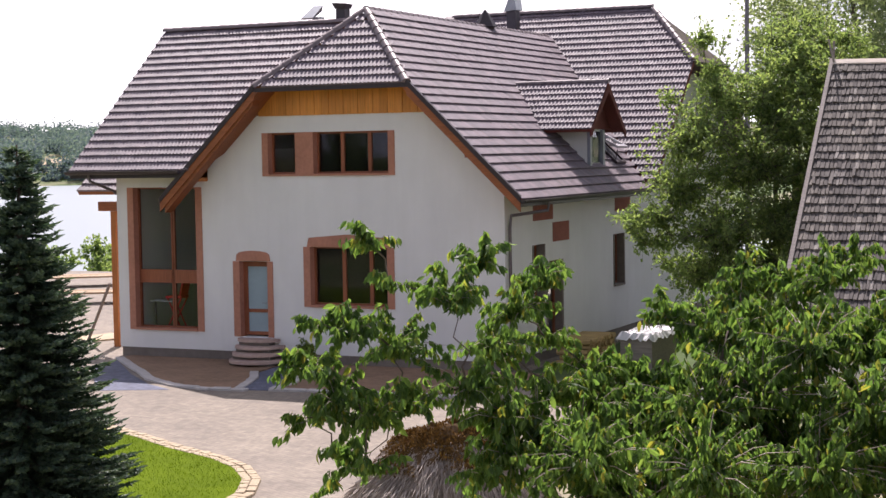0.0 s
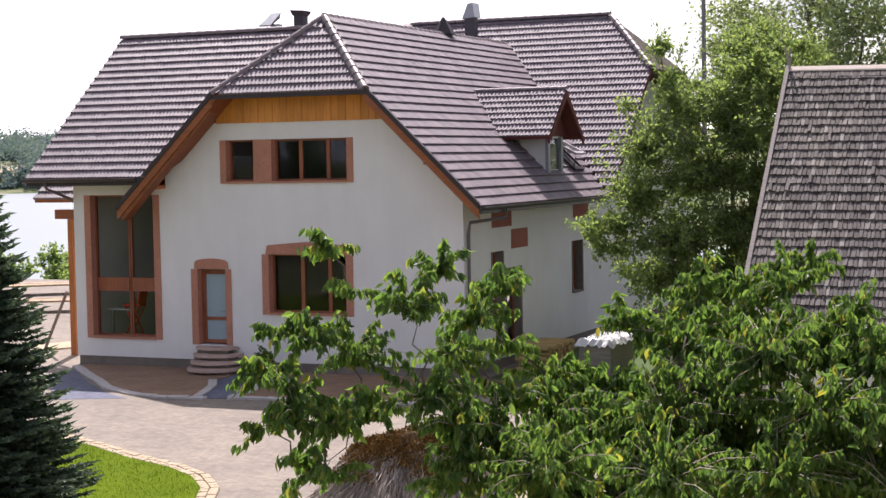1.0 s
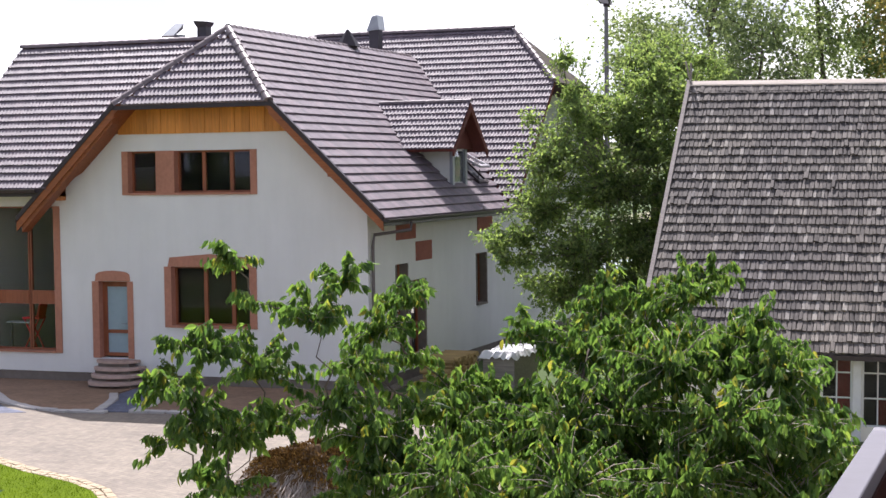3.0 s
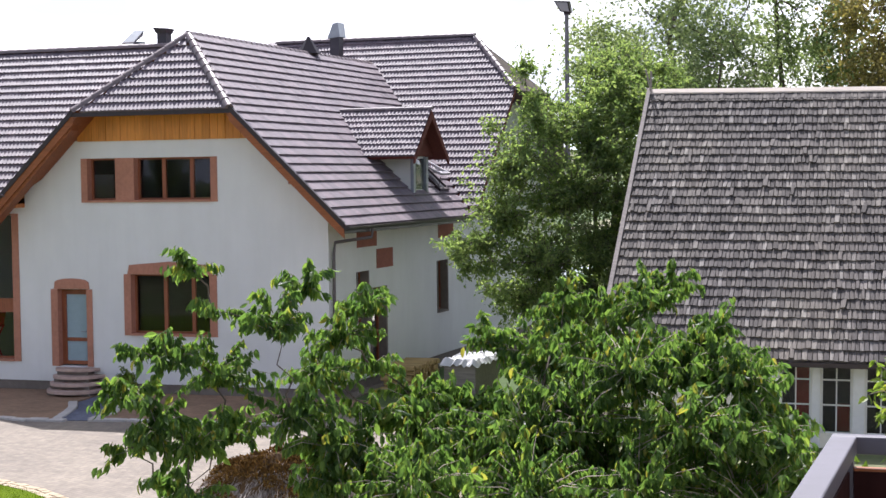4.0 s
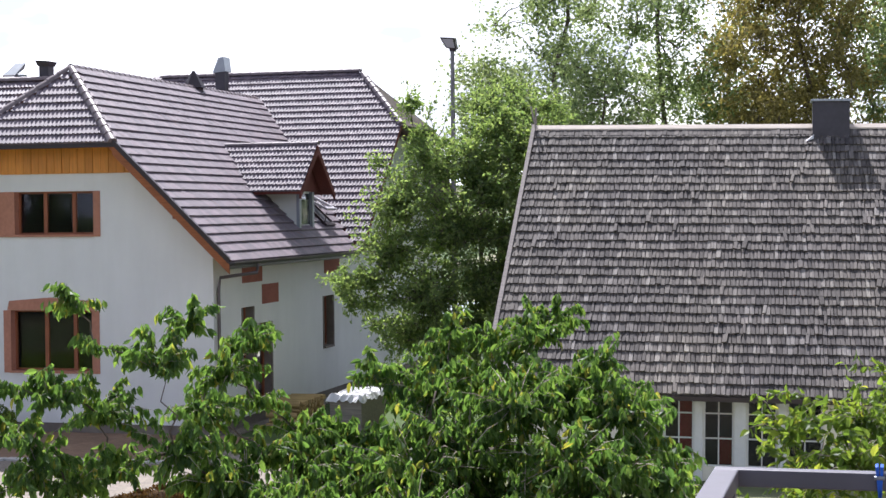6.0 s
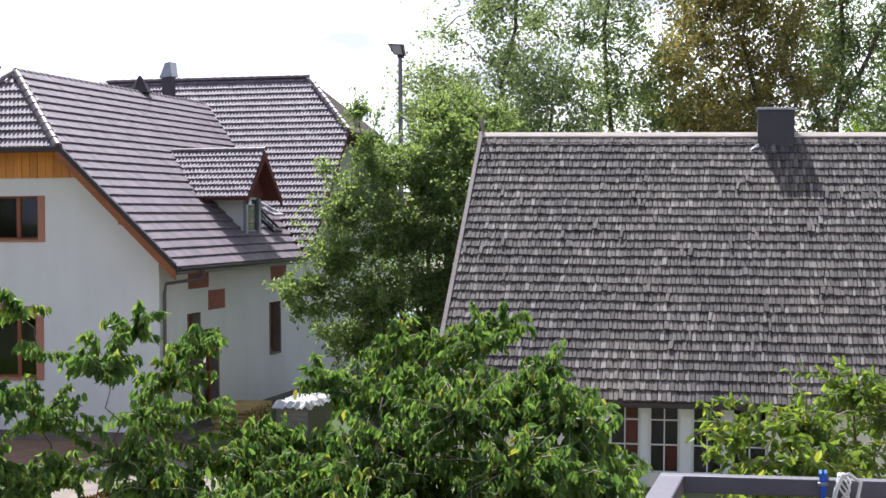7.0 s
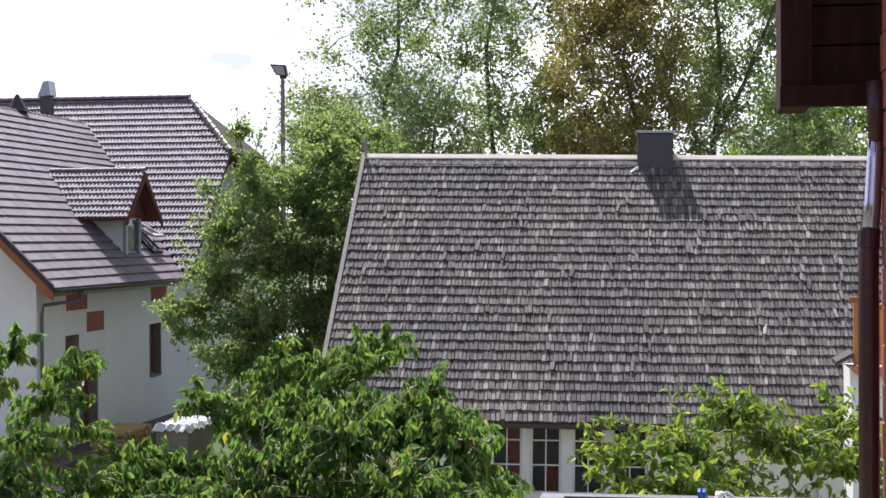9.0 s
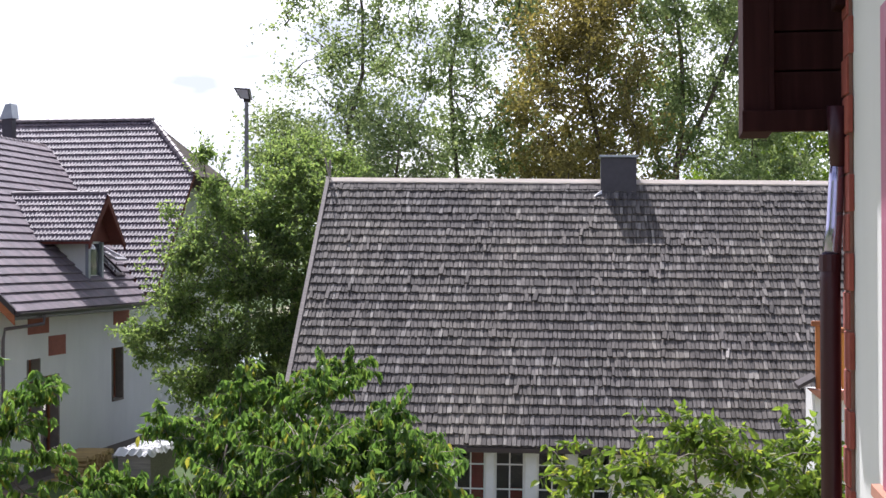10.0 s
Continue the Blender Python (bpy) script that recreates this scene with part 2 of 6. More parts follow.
COPPERLEAF = leafy("bronze_leaf", (0.12, 0.108, 0.048), (0.18, 0.16, 0.064), (0.25, 0.22, 0.09), 0.55, 0.6, boost=(1.7, 1.6, 0.95))
NEEDLE = leafy("spruce_needle", (0.042, 0.075, 0.055), (0.07, 0.118, 0.078), (0.125, 0.175, 0.1), 0.6, 0.2)
# distance haze is put into these leaves as a pale blue base colour
FARLEAF = leafy("hazed_far_leaf", (0.09, 0.13, 0.165), (0.13, 0.18, 0.215), (0.175, 0.225, 0.235), 0.8, 0.3)
THATCH = plain("grey_thatch", (0.24, 0.19, 0.15), 0.95, scale=18, var=0.45, stretch=(1, 1, 0.12), bump=0.9)
STRAW = leafy("grey_straw", (0.27, 0.22, 0.185), (0.4, 0.335, 0.285), (0.52, 0.45, 0.39), 0.8, 0.05, boost=(1.0, 1.0, 1.0))
MOSS = plain("brown_moss", (0.1, 0.056, 0.022), 0.97, scale=16, var=0.5, bump=0.9)
MAROON = make_wood("maroon_stained_wood", (0.036, 0.0135, 0.0135), "z", 0.95)
DORMERWOOD = make_wood("dark_red_dormer_wood", (0.15, 0.042, 0.032), "z", 0.7)
PIPE = plain("maroon_painted_metal", (0.055, 0.014, 0.02), 0.38, 0.0, scale=8, var=0.15, spec=0.4, bump=0.03)
SHEEN = plain("lilac_grey_metal", (0.42, 0.4, 0.55), 0.18, 0.9, scale=8, var=0.1, bump=0.02)
BRICKRED = plain("red_facing_brick", (0.34, 0.085, 0.06), 0.85, scale=15, var=0.25)
MORTAR = plain("brick_mortar", (0.24, 0.12, 0.09), 0.95, scale=30, var=0.15)
RAILPAINT = plain("grey_rail_paint", (0.10, 0.095, 0.12), 0.5, scale=9, var=0.2)
PINK = plain("pink_painted_frame", (0.42, 0.12, 0.19), 0.5, scale=9, var=0.1)
BLUEPLASTIC = plain("blue_plastic", (0.01, 0.10, 0.55), 0.35, scale=20, var=0.1)
WHITECLOTH = plain("white_cord", (0.75, 0.74, 0.72), 0.9, scale=60, var=0.1)
TARP = plain("white_sheeting", (0.62, 0.61, 0.62), 0.4, scale=4, var=0.08)
POSTWHITE = plain("white_post_paint", (0.66, 0.66, 0.65), 0.7, scale=8, var=0.08)
PINKRED = plain("red_lacquer", (0.55, 0.02, 0.025), 0.5, scale=9, var=0.1)
# dark bluish colour paints in the dimness of unlit rooms
DARKROOM = plain("painted_dim_room", (0.05, 0.05, 0.062), 0.9, scale=3, var=0.2)
REDCURTAIN = plain("dark_red_curtain", (0.18, 0.025, 0.025), 0.9, scale=12, var=0.3)
MASTGREY = plain("grey_mast_steel", (0.2, 0.19, 0.19), 0.5, 0.4, scale=8, var=0.15)
LENS = plain("dusty_lamp_glass", (0.45, 0.43, 0.45), 0.3, scale=12, var=0.1)
SHEDBROWN = make_wood("dark_shed_board", (0.07, 0.05, 0.042), "y", 0.9)
PALESTRAW = plain("ripe_field", (0.42, 0.34, 0.24), 0.95, scale=0.3, var=0.2, spec=0.1)
PIPEGREY = plain("brown_grey_pipe", (0.12, 0.1, 0.1), 0.45, 0.3, scale=9, var=0.15)
DOORBLUE = plain("blue_grey_door", (0.30, 0.40, 0.45), 0.3, scale=5, var=0.1)


# ---- building helpers ----
ROOT = {}


def thing(name, at, label, category, group="", kind=""):
    ob = new(name)
    ob.empty_display_size = 0.2
    ob.location = at
    ROOT[ob] = Vector(at)
    return tagged(ob, label, category, group, kind)


def part(name, bm, material, parent, label=""):
    """Links a bmesh, drawn in world metres, as one mesh object under a thing or a part."""
    me = bpy.data.meshes.new(name)
    bmesh.ops.recalc_face_normals(bm, faces=bm.faces)
    bm.to_mesh(me)
    bm.free()
    return mesh_part(name, me, material, parent, label)


def mesh_part(name, me, material, parent, label=""):
    ob = new(name, me)
    me.materials.append(material)
    if parent is not None:
        ROOT[ob] = ROOT[parent]
        me.transform(Matrix.Translation(-ROOT[parent]))
        ob.parent = parent
    return tagged(ob, label)


def solo(name, bm, material, label, category, kind="", group=""):
    """A thing that is one mesh."""
    return tagged(part(name, bm, material, None), label, category, group, kind)


def hexa(bm, p):
    """A solid from eight corners: four of one face, then the four opposite."""
    v = [bm.verts.new(q) for q in p]
    for f in ((3, 2, 1, 0), (4, 5, 6, 7), (0, 1, 5, 4), (1, 2, 6, 5), (2, 3, 7, 6), (3, 0, 4, 7)):
        bm.faces.new([v[i] for i in f])
    return v


def box(bm, x0, x1, y0, y1, z0, z1, m=None, bevel=0.0):
    p = [(x0, y0, z0), (x1, y0, z0), (x1, y1, z0), (x0, y1, z0), (x0, y0, z1), (x1, y0, z1), (x1, y1, z1), (x0, y1, z1)]
    if m is not None:
        p = [m @ Vector(q) for q in p]
    v = hexa(bm, p)
    if bevel:
        es = list({e for w in v for e in w.link_edges})
        bmesh.ops.bevel(bm, geom=es, offset=bevel, segments=2, affect="EDGES", profile=0.5)
    return bm


def boxed(*a, **k):
    return box(bmesh.new(), *a, **k)


def prism(bm, pts, offset):
    """A solid from a flat polygon and the vector to its far face."""
    a = [bm.verts.new(p) for p in pts]
    b = [bm.verts.new(Vector(p) + Vector(offset)) for p in pts]
    bm.faces.new(a)
    bm.faces.new(b[::-1])
    n = len(a)
    for i in range(n):
        bm.faces.new((a[i], b[i], b[(i + 1) % n], a[(i + 1) % n]))
    return bm


def tube(bm, pts, radii, sides=8):
    """A tapering round rod through points."""
    pts = [Vector(p) for p in pts]
    if not isinstance(radii, (list, tuple)):
        radii = [radii] * len(pts)
    rings = []
    side = None
    for i, p in enumerate(pts):
        d = (pts[min(i + 1, len(pts) - 1)] - pts[max(i - 1, 0)]).normalized()
        if side is None:
            side = d.orthogonal().normalized()
        side = (side - d * side.dot(d)).normalized()
        up = d.cross(side)
        rings.append([bm.verts.new(p + (side * math.cos(a) + up * math.sin(a)) * radii[i]) for a in (2 * math.pi * k / sides for k in range(sides))])
    for r, s in zip(rings, rings[1:]):
        for k in range(sides):
            bm.faces.new((r[k], r[(k + 1) % sides], s[(k + 1) % sides], s[k]))
    bm.faces.new(rings[0][::-1])
    bm.faces.new(rings[-1])
    return bm


def smooth(ob):
    for p in ob.data.polygons:
        p.use_smooth = True
    return ob


def wall_cells(bm, breaks, z0, top, holes, at):
    """A wall of solid cells between breaks along it, with a sloping top and openings through it.
    at(s, z, side) gives the place."""
    xs = sorted(set(breaks) | {h for q in holes for h in q[:2]})
    for a, b in zip(xs, xs[1:]):
        cuts = sorted((q[2], q[3]) for q in holes if q[0] <= a + 1e-6 and q[1] >= b - 1e-6)
        z = z0
        spans = []
        for lo, hi in cuts:
            spans.append((z, lo, z, lo))
            z = hi
        spans.append((z, top(a + 1e-4), z, top(b - 1e-4)))
        for la, ha, lb, hb in spans:
            if ha - la > 1e-3 or hb - lb > 1e-3:
                hexa(bm, [at(a, la, 0), at(b, lb, 0), at(b, lb, 1), at(a, la, 1), at(a, ha, 0), at(b, hb, 0), at(b, hb, 1), at(a, ha, 1)])
    bmesh.ops.remove_doubles(bm, verts=bm.verts, dist=1e-4)
    return bm


# ---- ground, lake, far shore ----
EYE_XY = Vector((17.25, -40.53))
LAKE_DIR = Vector((-0.64, 0.77)).normalized()


def terrain(x, y):
    """Height of the land: flat round the houses, down to the lake, hills on its far shore."""
    d = Vector((x, y)) - EYE_XY
    s = d.dot(LAKE_DIR)
    across = d.dot(Vector((LAKE_DIR.y, -LAKE_DIR.x)))
    z = -0.04
    if s > 88:
        z -= 6.0 * min(1, (s - 88) / 60) ** 0.8
    if s > 560:
        k = min(1, (s - 560) / 500)
        z += 29 * k ** 0.8 * (0.75 + 0.5 * noise.noise(Vector((x * 0.0022, y * 0.0022, 3)))) + 6 * min(1, (s - 560) / 30)
    if across > 60 and s > 88:
        z += 6.0 * min(1, (across - 60) / 60) if s < 560 else 0
    return z


def ground_sheet():
    bm = bmesh.new()
    radii = [0] + [4.0 * 1.09 ** i for i in range(76)]
    n = 180
    rings = []
    for r in radii:
        if r == 0:
            rings.append([bm.verts.new((EYE_XY.x, EYE_XY.y, -0.04))])
            continue
        rings.append([])
        for k in range(n):
            a = 2 * math.pi * k / n
            x, y = EYE_XY.x + r * math.sin(a), EYE_XY.y + r * math.cos(a)
            rings[-1].append(bm.verts.new((x, y, terrain(x, y))))
    for k in range(n):
        bm.faces.new((rings[0][0], rings[1][k], rings[1][(k + 1) % n]))
    for r, s in zip(rings[1:], rings[2:]):
        for k in range(n):
            bm.faces.new((r[k], s[k], s[(k + 1) % n], r[(k + 1) % n]))
    return solo("ground", bm, GROUND, "green meadow land rolling down to a lake", "ground", "structure")


smooth(ground_sheet())
bm = bmesh.new()
u, w = LAKE_DIR, Vector((LAKE_DIR.y, -LAKE_DIR.x))
quad = []
for s, t in ((100, -700), (100, 70), (640, 70), (640, -700)):
    p = EYE_XY + u * s + w * t
    quad.append(bm.verts.new((p.x, p.y, -3.0)))
bm.faces.new(quad)
solo("lake", bm, WATER, "calm pale lake water below the far wooded hills", "lake", "structure")


def sheet(name, pts, z0, z1, mat, label, category):
    bm = bmesh.new()
    prism(bm, [(x, y, z0) for x, y in pts], (0, 0, z1 - z0))
    return solo(name, bm, mat, label, category, "structure")


sheet("pavement", [(-40, -24), (6.5, -24), (6.5, -4), (2.0, -1), (0.4, 0.0), (0.4, 30), (-40, 30)], -0.08, 0.0, PAVING,
      "pale beige block paving of the sunlit courtyard", "pavement")
LAWN_EDGE = [(-14, -7.2), (-7.5, -10.0), (-4.52, -11.44), (-3.32, -12.06), (-2.09, -12.81), (-0.51, -13.54), (0.44, -14.22), (1.2, -15.1),
             (1.75, -16.2), (2.05, -17.6), (2.0, -19.5)]
sheet("lawn", LAWN_EDGE + [(1.6, -23.0), (-26, -23.0), (-26, -7.2)], -0.04, 0.05, LAWN, "bright green mown lawn beside the paving", "lawn")
BED_EDGE = [(-12.3, -0.6), (-11.0, -1.9), (-9.71, -3.13), (-8.6, -4.25), (-7.4, -5.0), (-6.2, -5.3), (-5.2, -5.2)]
sheet("flower_bed", [(-12.3, -0.02)] + BED_EDGE + [(-5.5, -4.6), (-5.95, -3.2), (-6.6, -2.2), (-6.7, -0.02)], -0.02, 0.03, SOIL,
      "bare brown soil bed along the house plinth", "flower bed")
PAD = [(-6.7, -0.6), (-6.5, -2.1), (-5.85, -3.2), (-5.45, -4.4), (-5.2, -5.1), (-4.5, -4.95), (-4.55, -4.0), (-4.9, -2.9), (-5.6, -2.0), (-5.9, -0.6)]
sheet("entrance_pad", PAD, -0.02, 0.02, BLUEPAVE, "dark slate-blue paved pad before the entrance steps", "pavement")
# blue sheet over the paving, painting the house's shade beside the bed
sheet("slate_apron", [(-12.1, -1.0), (-9.85, -3.42), (-8.19, -4.95), (-7.03, -5.65), (-8.75, -6.44), (-11.56, -2.9)], -0.02, 0.006, BLUEPAVE, "slate-blue paved strip painting the house shadow along the soil bed", "pavement")
BED2 = [(-4.45, -4.95), (-3.3, -4.75), (-1.2, -4.6), (1.2, -4.4)]
sheet("shrub_bed", [(-5.8, -0.02), (-5.8, -0.6), (-5.5, -2.0), (-4.8, -2.9), (-4.5, -4.0)] + BED2 + [(1.2, -0.02)], -0.02, 0.03, SOIL,
      "bare brown soil bed right of the entrance", "flower bed")


def kerb_run(name, pts, width, height, length, label, mat=KERB, rows=1, seed=1, lift=0.0):
    """Kerb stones laid end to end along a line; each stone is a part."""
    rnd = random.Random(seed)
    path = [Vector((*p, 0)) for p in pts]
    t = thing(name, path[0], label, "kerb", kind="structure")
    dist = [0.0]
    for a, b in zip(path, path[1:]):
        dist.append(dist[-1] + (b - a).length)

    def at(s):
        for i in range(len(path) - 1):
            if s <= dist[i + 1] or i == len(path) - 2:
                d = (path[i + 1] - path[i]).normalized()
                return path[i] + d * (s - dist[i]), d
    bm = boxed(-length / 2 + 0.008, length / 2 - 0.008, -width / 2, width / 2, -0.05, height, bevel=min(0.02, height * 0.3))
    me = bpy.data.meshes.new("kerb_stone")
    bm.to_mesh(me)
    bm.free()
    me.materials.append(mat)
    for r in range(rows):
        s = length / 2 + (length / 2 if r % 2 else 0)
        while s < dist[-1]:
            p, d = at(s)
            nrm = Vector((-d.y, d.x, 0))
            ob = new("kerb_stone", me)
            ob.parent = t
            p = p + nrm * (r * (width + 0.01)) + Vector((0, 0, lift + rnd.uniform(-0.008, 0.008)))
            ob.matrix_local = Matrix.Translation(p - ROOT[t]) @ pose(0, 0, 0, rnd.uniform(-2, 2), rnd.uniform(-2, 2), math.degrees(math.atan2(d.y, d.x)) + rnd.uniform(-4, 4))
            s += length * rnd.uniform(0.97, 1.04)
    return t


# ---- the large house: shell ----
XC, ZR, SW, XE, ZE, YF, YHT, ZHE = -4.83, 10.09, 0.947, 0.84, 4.72, -0.89, 1.44, 7.89
YA, ZA, SA, XAL, YAE = 4.27, 10.04, 0.859, -13.72, -0.90
YC, ZC, SC, XCR = 16.81, 11.10, 0.912, 0.98


def z_wing(x):
    return ZR - SW * abs(x - XC)


def z_a(y):
    return ZA - SA * abs(YA - y)


def z_c(y):
    return ZC - SC * abs(YC - y)


house = thing("house", (-6, 5, 0), "large white rendered house with half-hipped brown tiled roofs", "house")
FRONT_HOLES = [(-12.30, -9.65, 0.82, 5.08), (-7.54, -3.27, 5.38, 6.62), (-8.61, -7.27, 0.72, 2.92), (-6.24, -3.34, 1.64, 3.36)]
SIDE_HOLES = [(1.95, 2.88, 1.75, 3.34), (2.95, 4.30, 0.60, 2.82), (8.78, 9.85, 1.63, 3.30)]


def front_top(x):
    a = z_a(0) - 0.2 if x < -8.9 else 0
    return max(a, min(7.14, z_wing(x) - 0.24))


bm = bmesh.new()
wall_cells(bm, [-12.69, -10.5, -8.9, -8.2, -7.72, -6.5, XC, -3.5, -1.94, -1, 0], 0.28, front_top, FRONT_HOLES, lambda s, z, k: (s, 0.4 * k, z))
part("front_wall", bm, PLASTER, house)


def side_top(y):
    if y < 9.9:
        return z_wing(0) - 0.22
    return max(z_wing(0) - 0.22, min(8.75, z_c(y) - 0.24))


bm = bmesh.new()
wall_cells(bm, [0.4, 5, 9.9, 11, 14.2, YC, 19.4, 23.4], 0.28, side_top, SIDE_HOLES, lambda s, z, k: (-0.4 * k, s, z))
part("side_wall", bm, PLASTER, house)
bm = boxed(-12.69, -12.29, 0.4, 8.6, 0.28, 5.9)
prism(bm, [(-12.69, 0.4, 5.9), (-12.69, 8.2, 5.9), (-12.69, YA, 9.6)], (0.4, 0, 0))
part("end_wall", bm, CREAM, house)
bm = boxed(-12.69, -9, 8.2, 8.6, 0.28, 6.2)
box(bm, -9.4, -9, 8.6, 23.4, 0.28, 5.2)
box(bm, -9.4, -0.4, 23.0, 23.4, 0.28, 5.2)
part("rear_wall", bm, PLASTER, house)
bm = boxed(-12.65, -0.04, 0.04, 0.4, -0.1, 0.279)
box(bm, -0.4, -0.04, 0.4, 23.3, -0.1, 0.279)
box(bm, -12.65, -12.29, 0.4, 8.6, -0.1, 0.279)
part("plinth", bm, PLINTH, house, "dark concrete plinth")
# room boxes whose dark colour stands in for indoor shade
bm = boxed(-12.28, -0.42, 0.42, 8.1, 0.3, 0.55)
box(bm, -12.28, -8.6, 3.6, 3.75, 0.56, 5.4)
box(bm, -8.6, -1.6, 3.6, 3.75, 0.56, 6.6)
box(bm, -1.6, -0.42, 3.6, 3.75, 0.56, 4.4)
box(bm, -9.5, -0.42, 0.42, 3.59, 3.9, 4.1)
part("interior", bm, DARKROOM, house, "plain room boxes behind the panes, coloured dark for dimness")


room = thing("red_chair", (-11.2, 0.8, 0.551), "red chair with crossed legs behind the tall window", "chair")
part("seat", boxed(-11.45, -10.85, 0.6, 1.0, 1.72, 1.79, bevel=0.02), PINKRED, room)
part("backrest", box(bmesh.new(), -0.03, 0.03, -0.2, 0.2, 0, 0.5, pose(-10.92, 0.8, 1.79, 0, 14, 0), bevel=0.01), PINKRED, room)
for ly in (0.64, 0.95):
    for lx, top in ((-11.55, -10.9), (-10.8, -11.4)):
        part("leg", tube(bmesh.new(), [(lx, ly, 0.56), (top, ly + 0.02, 1.72)], 0.025, 6), PINKRED, room)
table = thing("side_table", (-11.55, 0.8, 0.551), "pale narrow table inside the tall window", "table")
part("tabletop", boxed(-12.0, -11.2, 0.6, 1.0, 1.6, 1.64, bevel=0.01), TARP, table)
for lx in (-11.95, -11.3):
    part("leg", boxed(lx, lx + 0.05, 0.75, 0.8, 0.56, 1.6), OLDWOOD, table)


def deck(name, pts, mat=ORANGE_X, thick=0.15, label=""):
    bm = bmesh.new()
    nrm = (Vector(pts[1]) - Vector(pts[0])).cross(Vector(pts[2]) - Vector(pts[0])).normalized()
    if nrm.z < 0:
        nrm = -nrm
    prism(bm, [Vector(p) - nrm * 0.03 for p in pts], -nrm * thick)
    return part(name, bm, mat, house, label)


R_A = deck("main_roof", [(XAL, YAE, z_a(YAE)), (-9.57, YAE, z_a(YAE)), (-4.9, YA, ZA), (XAL, YA, ZA)], label="brown tiled main roof slope")
deck("rear_roof", [(XAL, YA, ZA), (-4.9, YA, ZA), (-4.9, 9.44, 5.6), (XAL, 9.44, 5.6)], TILE)
deck("wing_roof_shaded", [(-10.5, YF, ZE), (-7.22, YF, ZHE), (XC, YHT, ZR), (XC, 4.4, ZR), (-9.2, -0.25, z_wing(-9.2)), (-10.5, -0.25, ZE)])
R_WR = deck("wing_roof", [(-2.44, YF, ZHE), (XE, YF, ZE), (XE, 9.81, ZE), (XC, 15.70, ZR), (XC, YHT, ZR)], label="brown tiled wing roof slope")
R_H = deck("hip_roof", [(-7.22, YF, ZHE), (-2.44, YF, ZHE), (XC, YHT, ZR)], label="brown tiled half-hip")
R_C = deck("back_roof", [(-9.5, YC, ZC), (-1.22, YC, ZC), (XCR, 14.52, 9.02), (XCR, 9.88, 4.78), (XE, 9.81, ZE), (XC, 15.70, ZR), (-9.5, 11.3, z_c(11.3))], DORMERWOOD,
           label="brown tiled back roof slope")
deck("back_roof_rear", [(-9.5, YC, ZC), (-1.22, YC, ZC), (XCR, 19.1, 9.02), (XCR, 23.9, z_c(23.9)), (-9.5, 23.9, z_c(23.9))], TILE)
deck("back_hip", [(-1.22, YC, ZC), (XCR, 14.52, 9.02), (XCR, 19.1, 9.02)], MATTROOF)

# fascia boards, planks under the half-hip, purlin ends
for a, b, drop in (((XE, ZE), (-2.44, ZHE), 0.3), ((-10.5, ZE), (-7.22, ZHE), 0.44)):
    bm = bmesh.new()
    hexa(bm, [(a[0], YF - 0.05, a[1] - 0.07), (b[0], YF - 0.05, b[1] - 0.07), (b[0], YF + 0.06, b[1] - 0.07), (a[0], YF + 0.06, a[1] - 0.07),
              (a[0], YF - 0.05, a[1] + 0.1), (b[0], YF - 0.05, b[1] + 0.1), (b[0], YF + 0.06, b[1] + 0.1), (a[0], YF + 0.06, a[1] + 0.1)])
    part("verge_tile", bm, DARKMETAL, house, "dark verge edge of the tiling")
    bm = bmesh.new()
    hexa(bm, [(a[0], YF - 0.02, a[1] - 0.33), (b[0], YF - 0.02, b[1] - 0.33), (b[0], YF + 0.03, b[1] - 0.33), (a[0], YF + 0.03, a[1] - 0.33),
              (a[0], YF - 0.02, a[1] - 0.06), (b[0], YF - 0.02, b[1] - 0.06), (b[0], YF + 0.03, b[1] - 0.06), (a[0], YF + 0.03, a[1] - 0.06)])
    part("fascia", bm, ORANGE_X, house, "orange-brown stained verge board")
for a, b in (((-10.35, ZE + 0.1), (-7.3, ZHE - 0.04)),):
    bm = bmesh.new()
    hexa(bm, [(a[0], YF + 0.031, a[1] - 0.46), (b[0], YF + 0.031, b[1] - 0.46), (b[0], YF + 0.4, b[1] - 0.46), (a[0], YF + 0.4, a[1] - 0.46),
              (a[0], YF + 0.031, a[1] - 0.24), (b[0], YF + 0.031, b[1] - 0.24), (b[0], YF + 0.4, b[1] - 0.24), (a[0], YF + 0.4, a[1] - 0.24)])
    part("rafter", bm, ORANGE_X, house, "orange-brown stained rafter")
bm = boxed(-7.35, -2.3, YF - 0.03, YF + 0.02, ZHE - 0.13, ZHE - 0.02)
part("hip_fascia", bm, DARKMETAL, house)
gable = boxed(-7.6, -2.05, 0.05, 0.3, 7.145, 7.2)
prism(gable, [(-7.45, 0.08, 7.2), (-2.2, 0.08, 7.2), (-3.6, 0.08, 8.6), (-6.06, 0.08, 8.6)], (0, 0.1, 0))
gable = part("gable_panel", gable, PLANK, house, "amber vertical gable boarding")
for i in range(24):
    x = -7.62 + i * 0.232
    top = min(8.1, z_wing(x + (0.232 if x < XC else 0)) - 0.2)
    part("plank", boxed(x + 0.006, x + 0.226, -0.05 - 0.01 * (i % 2), 0.045, 7.1, top), PLANK, gable)
for x, z, wdt in ((-9.55, 5.45, 0.26), (-0.72, 5.9, 0.16)):
    part("purlin_end", boxed(x - wdt / 2, x + wdt / 2, YF + 0.1, 0.1, z - wdt * 0.4, z + wdt * 0.6, bevel=0.02), ORANGE if x < -5 else FRAME, house, "orange-brown purlin end")
